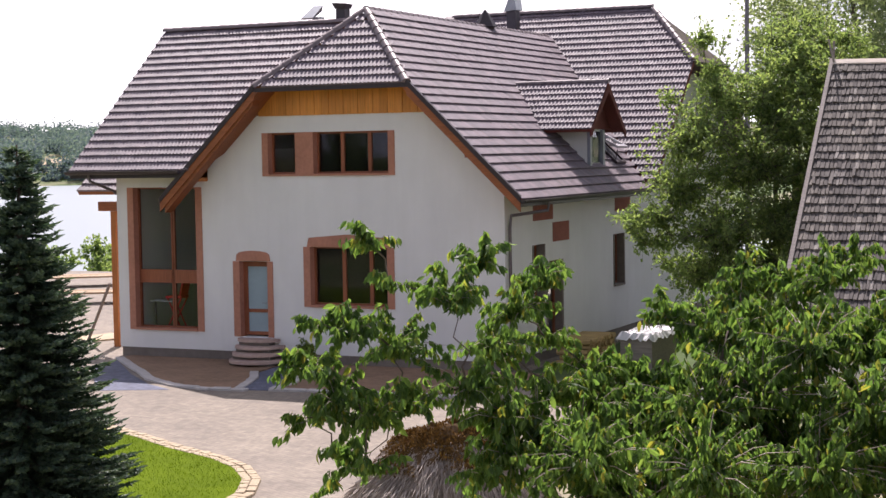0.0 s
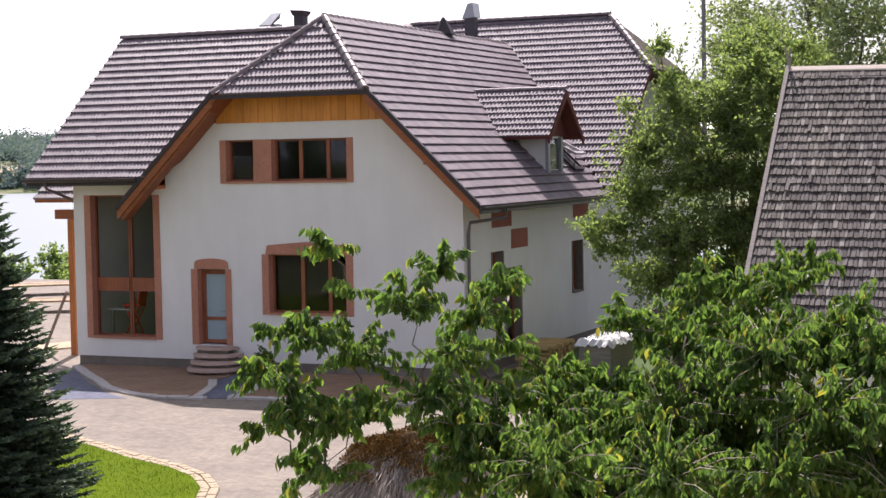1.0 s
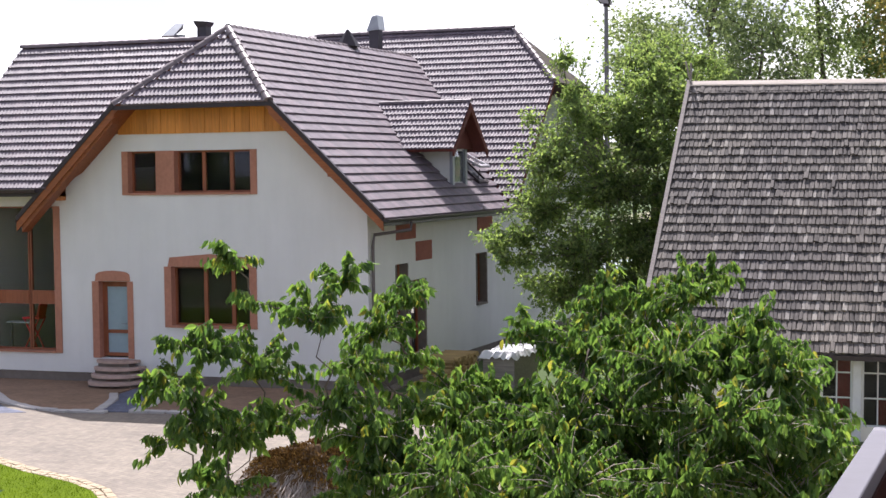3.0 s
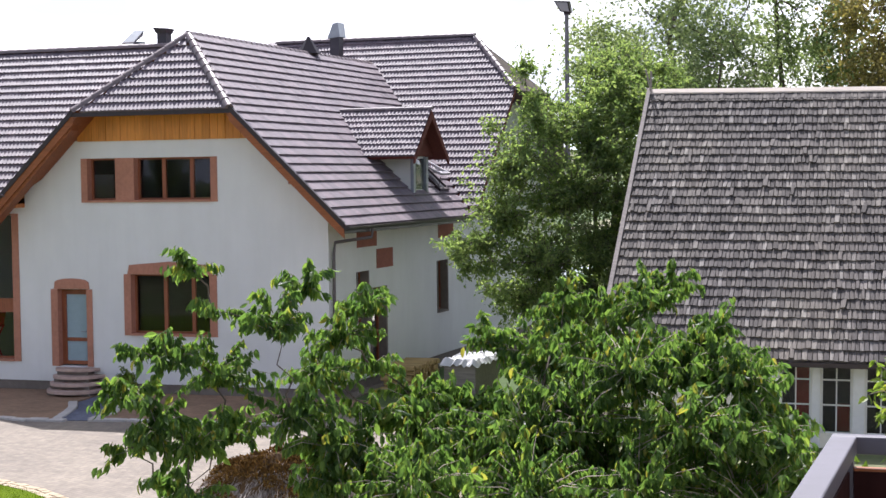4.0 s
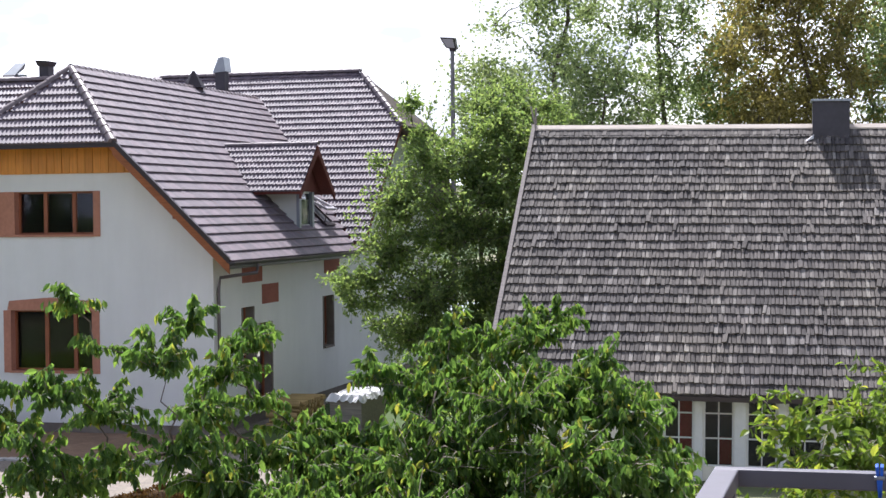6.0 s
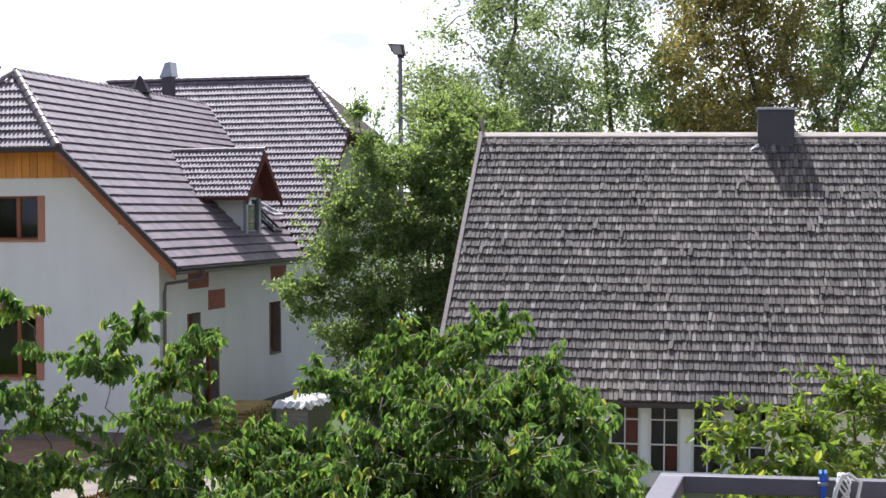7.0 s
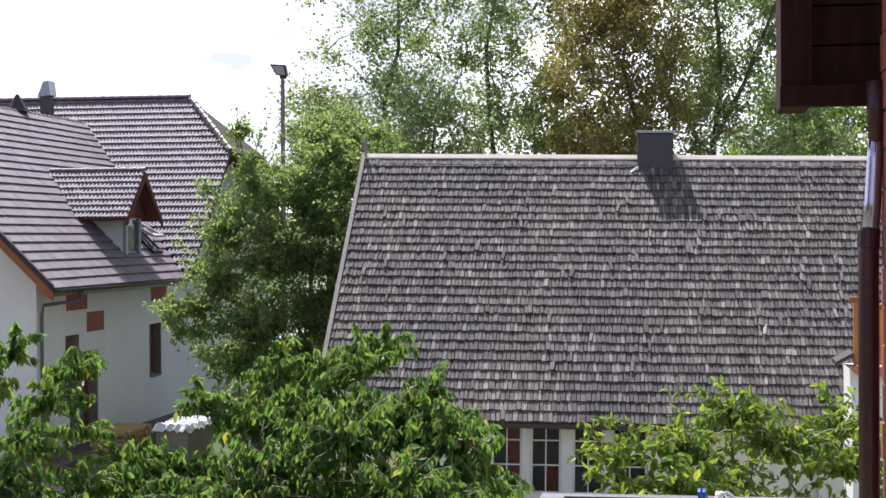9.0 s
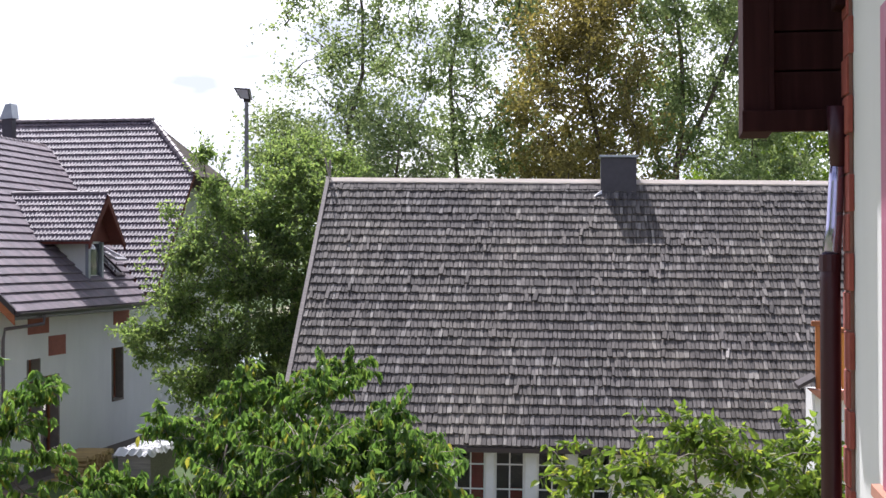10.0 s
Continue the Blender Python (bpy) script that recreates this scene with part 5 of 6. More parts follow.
for i, (az, s, h) in enumerate(((39.2, 118, 3.0), (38.2, 122, 2.6), (37.0, 120, 3.8), (36.4, 125, 3.4), (40.0, 116, 2.6))):
    x, y = EYE_XY.x - math.sin(radians(az)) * s, EYE_XY.y + math.cos(radians(az)) * s
    z = terrain(x, y)
    lobes = [(x + RNG.uniform(-1.2, 1.2), y + RNG.uniform(-1, 1), z + h * k, h * 0.32) for k in (0.35, 0.5, 0.7, 0.45, 0.85)]
    tree("shore_bush", (x, y, z), lobes, 1500, 0.28, BUSHLEAF, "grey-green bush on the lake shore", "bush", 0.1, seed=60 + i, twigs=False, aspect=0.7, group="bushes by the lake")

# grass
n = 16000
gx, gy = RNG.uniform(-6.5, 2.0, n), RNG.uniform(-21, -11.0, n)
edge_x, edge_y = [p[0] for p in LAWN_EDGE], [p[1] for p in LAWN_EDGE]
keep = (gy < np.interp(gx, edge_x[:9], edge_y[:9]) - 0.05) & ((gy > -16.2) | (gx < 1.6)) & (gx < 1.75)
pos = np.stack([gx, gy, np.full(n, 0.045)], 1)[keep]
way = RNG.normal(size=pos.shape) * 0.35
way[:, 2] = 1
me = leaf_mesh("grass", pos, way, RNG.uniform(0.03, 0.075, len(pos)), RNG.uniform(0.006, 0.014, len(pos)))
GRASS = leafy("grass_blade", (0.072, 0.12, 0.004), (0.102, 0.158, 0.005), (0.142, 0.205, 0.008), 0.9, 0.35, spec=0.06, boost=(1.3, 1.35, 0.3))
tagged(mesh_part("grass", me, GRASS, None), "short bright green grass blades of the lawn", "grass", kind="stuff")

# ---- thatched shelter ----
well = thing("thatched_shelter", (8.75, -22.4, 0), "small thatched shelter with a mossy ridge", "shelter")


def thatch_point(a, t):
    """A point of the thatch: a round the roof, t from the ridge down."""
    ex = 0.42 + 1.2 * t ** 0.8
    ey = 0.10 + 1.2 * t ** 0.8
    z = 2.56 - 1.35 * t ** 1.12 + 0.05 * noise.noise(Vector((math.cos(a) * 3, math.sin(a) * 3, t * 4)))
    x0, y0 = ex * math.cos(a), ey * math.sin(a)
    c, s = math.cos(0.35), math.sin(0.35)
    return Vector((8.75 + c * x0 - s * y0, -22.4 + s * x0 + c * y0, z + 0.10 * math.cos(a) * (1 - t)))


bm = bmesh.new()
rings = [[bm.verts.new(thatch_point(2 * math.pi * k / 48, i / 10)) for k in range(48)] for i in range(11)]
for r, s in zip(rings, rings[1:]):
    for k in range(48):
        bm.faces.new((r[k], r[(k + 1) % 48], s[(k + 1) % 48], s[k]))
bm.faces.new(rings[0])
bm.faces.new(rings[-1][::-1])
part("thatch", bm, THATCH, well, "grey weathered thatch")
n = 13000
a, tt = RNG.uniform(0, 2 * math.pi, n), RNG.uniform(0.03, 0.97, n)
p0 = np.array([thatch_point(x, y) for x, y in zip(a, tt)])
p1 = np.array([thatch_point(x + RNG.normal() * 0.02, y + 0.12) for x, y in zip(a, tt)])
me = leaf_mesh("straw", p0 + np.array([0, 0, 0.012]), p1 - p0 + np.array([0, 0, 0.03]) + RNG.normal(size=p0.shape) * 0.015, RNG.uniform(0.14, 0.3, n), RNG.uniform(0.004, 0.009, n))
tagged(mesh_part("straw", me, STRAW, well), kind="stuff")
bm = bmesh.new()
rings = []
for i in range(6):
    rings.append([bm.verts.new(thatch_point(2 * math.pi * k / 36, 0.012 + i * 0.062 * (1 + 0.5 * noise.noise(Vector((k * 0.5, 2, 0))))) + Vector((0, 0, 0.07 + 0.12 * noise.noise(Vector((k * 0.8, i * 0.9, 7))) - i * 0.012))) for k in range(36)])
for r, s in zip(rings, rings[1:]):
    for k in range(36):
        bm.faces.new((r[k], r[(k + 1) % 36], s[(k + 1) % 36], s[k]))
bm.faces.new(rings[0])
part("moss_cap", bm, MOSS, well, "brown mossy ridge cap")
n = 9000
a, tt = RNG.uniform(0, 2 * math.pi, n), RNG.uniform(0.0, 0.4, n)
lump = np.array([noise.noise(Vector((math.cos(x) * 2.2, math.sin(x) * 2.2, y * 6))) for x, y in zip(a, tt)])
p0 = np.array([thatch_point(x, y) for x, y in zip(a, tt)])[lump > -0.15 + (tt - 0.2) * 1.2]
p0[:, 2] += 0.06 + RNG.random(len(p0)) * 0.06
wv = RNG.normal(size=p0.shape)
wv[:, 2] += 0.8
MOSSTUFT = leafy("moss_tuft", (0.07, 0.04, 0.016), (0.16, 0.088, 0.026), (0.26, 0.16, 0.05), 0.95, 0.1, boost=(1.2, 1.0, 0.7), spec=0.1)
me = leaf_mesh("moss_fuzz", p0, wv, RNG.uniform(0.025, 0.07, len(p0)), RNG.uniform(0.012, 0.03, len(p0)))
tagged(mesh_part("moss_fuzz", me, MOSSTUFT, well), kind="stuff")
for sx, sy in ((-1, -1), (1, -1), (1, 1), (-1, 1)):
    part("post", tube(bmesh.new(), [(8.75 + sx * 1.0, -22.4 + sy * 0.9, 0), (8.75 + sx * 1.0, -22.4 + sy * 0.9, 1.6)], 0.07), OLDWOOD, well)

# ---- lamp post ----
lamp = thing("floodlight_mast", (2.99, 14.0, 0), "grey steel floodlight mast with one flood lamp", "lamp post")
part("mast", tube(bmesh.new(), [(2.99, 14, 0), (2.99, 14, 6), (2.99, 14, 11.55)], [0.11, 0.09, 0.068], 12), MASTGREY, lamp)
part("bracket", boxed(2.9, 3.12, 13.93, 14.07, 11.44, 11.56, bevel=0.02), DARKMETAL, lamp)
hb = bmesh.new()
hexa(hb, [(2.80, 13.86, 11.55), (3.17, 13.86, 11.48), (3.13, 13.7, 11.87), (2.62, 13.7, 11.91), (2.92, 14.2, 11.57), (3.15, 14.2, 11.54), (3.12, 14.02, 11.9), (2.8, 14.02, 11.93)])
head = part("lamp_head", hb, DARKMETAL, lamp, "dark floodlight housing")
hb = bmesh.new()
hexa(hb, [(2.835, 13.845, 11.58), (3.12, 13.845, 11.535), (3.09, 13.71, 11.83), (2.69, 13.71, 11.865), (2.835, 13.835, 11.575), (3.12, 13.835, 11.53), (3.09, 13.7, 11.825), (2.69, 13.7, 11.86)])
part("lens", hb, LENS, head, "pale dusty lamp glass")
part("cable", tube(bmesh.new(), [(3.1, 14, 11.5), (3.22, 14, 11.52), (3.3, 14, 11.44), (3.24, 14, 11.34), (3.05, 14, 11.3)], 0.012, 6), DARKMETAL, lamp)

# ---- beside the big house: log pile, sheeted stack, low timber shed ----
pile = thing("log_pile", (1.3, 3.0, 0), "yellowish split logs stacked along the side wall", "log pile")
rnd = random.Random(8)
LOGWOOD = make_wood("cut_log", (0.42, 0.30, 0.13), "x", 0.8)
for r in range(5):
    for c in range(13):
        y, z = 1.9 + c * 0.17 + (0.08 if r % 2 else 0), 0.085 + r * 0.148
        part("log", tube(bmesh.new(), [(0.75 + rnd.uniform(-0.05, 0.05), y, z), (1.7 + rnd.uniform(-0.06, 0.06), y, z)], rnd.uniform(0.07, 0.085), 7), LOGWOOD, pile)
stack = thing("sheeted_stack", (3.0, 3.0, 0), "building material stack under crumpled white sheeting", "stack")
part("timber_block", boxed(2.65, 3.55, 1.7, 3.9, 0, 0.84), OLDWOOD, stack)
bm = bmesh.new()
g = [[bm.verts.new((2.55 + 1.1 * i / 14, 1.6 + 2.4 * j / 20, (0.97 + 0.14 * noise.noise(Vector((i * 0.7, j * 0.55, 2)))) - (0.14 if i in (0, 14) or j in (0, 20) else 0))) for j in range(21)] for i in range(15)]
for i in range(14):
    for j in range(20):
        bm.faces.new((g[i][j], g[i + 1][j], g[i + 1][j + 1], g[i][j + 1]))
ob = part("sheeting", bm, TARP, stack, "crumpled white sheeting")
ob.modifiers.new("thick", "SOLIDIFY").thickness = 0.01
shed = thing("timber_shed", (3.2, 9, 0), "low dark brown timber lean-to", "shed")
part("wall", prism(bmesh.new(), [(2.0, 8.0, 0), (4.5, 8.0, 0), (4.5, 8.0, 1.45), (2.0, 8.0, 0.66)], (0, 3.0, 0)), OLDWOOD, shed)
for k in range(10):
    x0 = 1.9 + k * 0.27
    zz = 0.70 + (x0 - 1.9) * 0.316
    m_ = pose(x0, 7.85, zz, 0, -math.degrees(math.atan(0.316)), 0)
    part("roof_board", box(bmesh.new(), 0, 0.275, 0, 3.3, 0, 0.03 + 0.006 * (k % 2), m_), SHEDBROWN, shed)
# ---- behind the big house: planks on trestles ----
PLANKS = make_wood("fresh_plank", (0.40, 0.28, 0.17), "x", 0.75)
for bx, by, ang, n_p in ((-29.5, 22.5, 38, 7), (-24.5, 14.6, 30, 6)):
    st = thing("plank_stack", (bx, by, 0), "long sawn planks lying on low trestles", "plank stack")
    mm = pose(bx, by, 0, 0, 0, ang)
    for s in (-2.6, 2.6):
        part("trestle", box(bmesh.new(), s - 0.1, s + 0.1, -0.9, 0.9, 0, 0.42, mm), OLDWOOD, st)
    for k in range(n_p):
        part("plank", box(bmesh.new(), -4 + 0.3 * rnd.random(), 4 + 0.4 * rnd.random(), -0.85 + k * 0.27, -0.62 + k * 0.27, 0.43, 0.49 + 0.02 * rnd.random(), mm), PLANKS, st)
sheet("gravel_heap", [(-17.2, 3.2), (-15.8, 2.6), (-15.2, 3.9), (-16.6, 4.8)], 0.0, 0.05, COBBLE, "pale yellow gravel patch on the paving", "gravel")
part("prop", tube(bmesh.new(), [(-15.9, 2.6, 0.05), (-14.45, 1.9, 2.0)], 0.05), OLDWOOD, porch, "leaning wooden prop")

# ---- the near house: wall, eave box, pipe, balcony ----
near = thing("near_house", (19, -40, 0), "cream rendered house wall with brick quoins and maroon eaves", "house")
WX = 18.004
bm = wall_cells(bmesh.new(), [-52, -33.42], -0.05, lambda s: 8.2, [(-36.2, -34.6, 5.171, 6.87)], lambda s, z, k: (WX + 0.35 * k, s, z))
part("side_wall", bm, NEARWALL, near)
part("end_wall", boxed(WX + 0.36, 27, -33.77, -33.42, -0.05, 8.2), NEARWALL, near)
part("rear_wall", boxed(WX + 0.36, 27, -52, -51.6, -0.05, 8.2), NEARWALL, near)
part("roof", prism(bmesh.new(), [(17.4, -52.4, 8.15), (27.5, -52.4, 8.15), (27.5, -32.9, 8.15), (17.4, -32.9, 8.15)], (0, 0, 0.2)), MAROON, near)
wd = part("window", boxed(WX - 0.01, WX + 0.2, -34.74, -34.6, 5.171, 6.87), PINK, near, "pink painted window frame")
part("frame", boxed(WX - 0.01, WX + 0.2, -36.2, -36.06, 5.171, 6.87), PINK, wd)
part("frame", boxed(WX - 0.01, WX + 0.2, -36.06, -34.74, 6.74, 6.87), PINK, wd)
part("pane", boxed(WX + 0.08, WX + 0.09, -36.06, -34.74, 5.18, 6.74), GLASS, wd)
part("sill", boxed(WX - 0.035, WX + 0.2, -36.3, -34.46, 5.13, 5.17), STONE, wd, "terracotta window sill")
part("blind", boxed(WX + 0.15, WX + 0.16, -36.06, -34.74, 5.18, 6.74), WHITECLOTH, wd)
eave = part("eave_box", boxed(17.57, 17.70, -33.42, -32.95, 6.53, 8.14, bevel=0.006), MAROON, near, "dark maroon boarded eave box")
part("batten", boxed(17.68, 17.7, -33.432, -33.421, 6.62, 8.14), MAROON, eave)
for z0, z1, back in ((6.62, 6.79, 0.0), (6.792, 6.96, 0.004), (6.962, 7.13, 0.0), (7.132, 7.3, 0.03), (7.302, 7.47, 0.03), (7.472, 8.14, 0.03)):
    part("board", boxed(17.702, 18.0, -33.38 + back, -32.95, z0, z1 - 0.006, bevel=0.004), MAROON, eave)
part("trim", boxed(17.565, 17.99, -33.45, -33.381, 6.525, 6.615, bevel=0.004), MAROON, eave)
part("beam", boxed(17.94, 18.045, -33.6, -33.42, 7.03, 7.28, bevel=0.005), MAROON, eave, "dark maroon beam end")
part("corbel", boxed(17.93, 17.985, -33.49, -33.452, 6.47, 6.62), MAROON, eave)
part("plate", boxed(17.945, 17.985, -33.515, -33.505, 6.54, 6.56), GREYMETAL, eave)
pp = smooth(part("downpipe", tube(bmesh.new(), [(17.922, -33.5, 5.98), (17.922, -33.5, 5.9), (17.922, -33.5, 2.5)], [0.041, 0.043, 0.043], 20), PIPE, near, "glossy maroon metal downpipe"))
smooth(part("neck", tube(bmesh.new(), [(17.957, -33.5, 6.4), (17.949, -33.5, 6.3), (17.94, -33.5, 6.12), (17.924, -33.5, 5.97)], [0.031, 0.033, 0.035, 0.041], 20), SHEEN, pp, "shiny lilac-grey pipe neck"))
smooth(part("outlet", tube(bmesh.new(), [(17.962, -33.5, 6.62), (17.96, -33.5, 6.5), (17.957, -33.5, 6.37)], [0.05, 0.044, 0.034], 20), PIPE, pp))
part("collar", tube(bmesh.new(), [(17.922, -33.5, 5.93), (17.922, -33.5, 6.0)], 0.047, 16), PIPE, pp)
quoin = part("quoin", boxed(WX - 0.016, WX - 0.002, -33.66, -33.42, 0, 8.1), MORTAR, near, "red brick quoins on the corner")

balcony = thing("balcony", (17.4, -38, 4.3), "timber balcony with grey handrail and maroon boards", "balcony")
part("deck", boxed(16.8, WX - 0.01, -46, -36.2, 4.2, 4.33), OLDWOOD, balcony)
RZ, RY, RX = 5.31, -36.28, 16.86
part("handrail", boxed(RX - 0.035, WX - 0.01, RY - 0.02, RY + 0.025, RZ - 0.045, RZ, bevel=0.004), RAILPAINT, balcony, "dark grey painted handrail")
part("handrail", boxed(RX - 0.035, RX + 0.03, -46, RY - 0.021, RZ - 0.045, RZ, bevel=0.004), RAILPAINT, balcony, "dark grey painted handrail")
part("post", boxed(RX - 0.02, RX + 0.02, RY - 0.02, RY + 0.02, 4.33, RZ - 0.046), RAILPAINT, balcony)
part("post", boxed(17.9, 17.94, RY - 0.02, RY + 0.02, 4.33, RZ - 0.046), RAILPAINT, balcony)
for k in range(4):
    part("board", boxed(RX + 0.021, 17.899, RY - 0.012, RY + 0.012, 4.42 + k * 0.2, 4.60 + k * 0.2 + (0.02 if k == 3 else 0)), MAROON, balcony)
    part("board", boxed(RX - 0.012, RX + 0.012, -46, RY - 0.025, 4.42 + k * 0.2, 4.60 + k * 0.2 + (0.02 if k == 3 else 0)), MAROON, balcony)
part("cap", boxed(RX + 0.021, 17.899, RY - 0.016, RY + 0.016, 5.222, 5.228), ORANGE_X, balcony)
peg = thing("clothes_peg", (17.235, RY - 0.01, RZ), "blue plastic clothes peg clipped on the handrail", "clothes peg")
for jx in (-0.006, 0.004):
    part("jaw", box(bmesh.new(), jx, jx + 0.008, -0.028, 0.028, -0.06, 0.018, pose(17.235, RY, RZ, 0, jx * 900, 0), bevel=0.001), BLUEPLASTIC, peg)
part("spring", tube(bmesh.new(), [(17.225, RY - 0.03, RZ - 0.01), (17.25, RY - 0.03, RZ - 0.01)], 0.005, 8), GREYMETAL, peg)
cord = thing("knotted_cord", (17.29, RY, RZ), "white cord knotted round the handrail", "cord")
for k in range(4):
    a0 = k * 0.9
    loop = [(17.285 + 0.014 * math.sin(a0 + i) + k * 0.002, RY + 0.034 * math.cos(2 * math.pi * i / 12), RZ - 0.022 + 0.036 * math.sin(2 * math.pi * i / 12)) for i in range(13)]
    part("loop", tube(bmesh.new(), loop, 0.003, 5), WHITECLOTH, cord)
part("tail", tube(bmesh.new(), [(17.285, RY - 0.03, RZ + 0.01), (17.3, RY - 0.04, RZ + 0.02), (17.33, RY - 0.045, RZ - 0.0), (17.32, RY - 0.045, RZ - 0.05)], 0.005, 5), WHITECLOTH, cord)
part("tail", tube(bmesh.new(), [(17.285, RY - 0.03, RZ + 0.01), (17.27, RY - 0.045, RZ - 0.02), (17.262, RY - 0.045, RZ - 0.055)], 0.006, 5), WHITECLOTH, cord)

# small hut beyond the young tree
hut = thing("garden_hut", (20.6, -9.2, 0), "small white garden hut with orange timber gable", "hut")
part("wall", boxed(19.88, 22.5, -10.0, -8.0, 0, 3.5), PLASTER, hut)
part("eave", prism(bmesh.new(), [(19.57, -10.2, 3.62), (19.88, -10.2, 3.79), (19.88, -9.2, 3.79), (19.57, -9.2, 3.62)], (0, 0, 0.07)), DARKMETAL, hut, "dark metal eave edge")
part("tile_course", prism(bmesh.new(), [(19.75, -10.15, 3.62), (19.95, -10.15, 3.45), (22.5, -10.15, 3.3), (22.5, -10.15, 3.5), (19.95, -10.15, 3.6)], (0, 0.5, 0)), STONE, hut, "pinkish tile edge")
for x0, x1, z1, mat in ((19.9, 20.0, 4.84, ORANGE), (20.28, 20.33, 4.74, ORANGE), (20.36, 20.42, 4.74, PLANK), (20.44, 20.5, 4.5, PLANK)):
    part("post", boxed(x0, x1, -10.05, -9.9, 3.62, z1, bevel=0.01), mat, hut)
part("rail", boxed(19.82, 20.1, -10.1, -9.95, 4.76, 4.86, bevel=0.01), ORANGE_X, hut)
part("rail", boxed(20.1, 22.5, -10.1, -9.95, 4.64, 4.72, bevel=0.01), ORANGE_X, hut)
part("gable", boxed(20.5, 22.5, -9.98, -9.9, 3.62, 4.63), ORANGE, hut)


# ---- pieces of roofs and walls ----
def inside(p, poly):
    """Whether a flat point lies in a polygon."""
    c, n = False, len(poly)
    for i in range(n):
        (x0, y0), (x1, y1) = poly[i], poly[i - 1]
        if (y0 > p[1]) != (y1 > p[1]) and p[0] < (x1 - x0) * (p[1] - y0) / (y1 - y0) + x0:
            c = not c
    return c


def pantile(w, h, wave=0.021):
    """A roof tile with two rolls, thick at its lower edge, lying up its slope."""
    bm = bmesh.new()
    shape = [(0.0, 0.0), (0.09, 0.3), (0.2, 0.8), (0.3, 1.0), (0.45, 0.9), (0.62, 0.5), (0.78, 0.15), (0.9, -0.02)]
    prof = [((k + x) / 2, z) for k in (0, 1) for x, z in shape] + [(1.0, 0.0)]
    steps = ((h, 0.006), (-0.02, 0.064)), ((-0.02, 0.064), (-0.03, 0.056)), ((-0.03, 0.056), (-0.03, 0.0))
    for k, pair in enumerate(steps):
        rows = [[bm.verts.new(((t - 0.5) * (w + 0.012), y, wave * 2 * (c - 0.45) + up)) for t, c in prof] for y, up in pair]
        for i in range(len(prof) - 1):
            bm.faces.new((rows[1][i], rows[1][i + 1], rows[0][i + 1], rows[0][i])).smooth = k == 0
    me = bpy.data.meshes.new("tile")
    bm.to_mesh(me)
    bm.free()
    return me


def strip_mesh(me, mats, name, mat, parent, smooth_it=True):
    """Joins copies of a small mesh at many poses into one part of kind stuff."""
    v = np.array([q.co[:] for q in me.vertices])
    f = [list(p.vertices) for p in me.polygons]
    allv = np.concatenate([v @ np.array(m.to_3x3()).T + np.array(m.translation) for m in mats])
    faces = [[i + k * len(v) for i in p] for k in range(len(mats)) for p in f]
    out = bpy.data.meshes.new(name)
    out.from_pydata(allv.tolist(), [], faces)
    if smooth_it:
        for p in out.polygons:
            p.use_smooth = True
    return tagged(mesh_part(name, out, mat, parent), kind="stuff")


def lay(parent, name, me, mats, mat, near_by, limit=300):
    """Lays pieces: those nearest to a place as parts, the rest joined."""
    mats = sorted(mats, key=lambda m: (m.translation - Vector(near_by)).length)
    if not me.materials:
        me.materials.append(mat)
    inv = Matrix.Translation(-ROOT[parent])
    for m in mats[:limit]:
        ob = new(name, me)
        ob.parent = parent
        ob.matrix_local = inv @ m
    if mats[limit:]:
        strip_mesh(me, mats[limit:], name + "_field", mat, parent, me.polygons[0].use_smooth)


def tile_slope(parent, poly, eave, along, w=0.25, course=0.34, near_by=(0, 0, 5), limit=300, seed=1, mesh=None):
    """Tiles over a sloping polygon: eave is a point of the lower edge, along its direction."""
    rnd = random.Random(seed)
    u = Vector(along).normalized()
    nrm = (Vector(poly[1]) - Vector(poly[0])).cross(Vector(poly[2]) - Vector(poly[0])).normalized()
    if nrm.z < 0:
        nrm = -nrm
    up = nrm.cross(u)
    if up.z < 0:
        u, up = -u, -up
    e = Vector(eave)
    flat = [((Vector(p) - e).dot(u), (Vector(p) - e).dot(up)) for p in poly]
    us, ss = [p[0] for p in flat], [p[1] for p in flat]
    base = Matrix((u, up, nrm)).transposed().to_4x4()
    mats = []
    for r in range(int(max(ss) / course) + 1):
        s = r * course
        for c in range(int(min(us) / w) - 1, int(max(us) / w) + 2):
            x = (c + 0.5) * w
            if inside((x, s + course * 0.5), flat) or inside((x, s + 0.02), flat) and inside((x, s + course * 0.9), flat):
                m = Matrix.Translation(e + u * x + up * s + nrm * rnd.uniform(-0.004, 0.004)) @ base @ pose(0, 0, 0, rnd.uniform(-0.5, 0.5), rnd.uniform(-0.6, 0.6), rnd.uniform(-0.4, 0.4))
                mats.append(m)
    lay(parent, "tile", mesh or TILE_MESH, mats, TILE, near_by, limit)


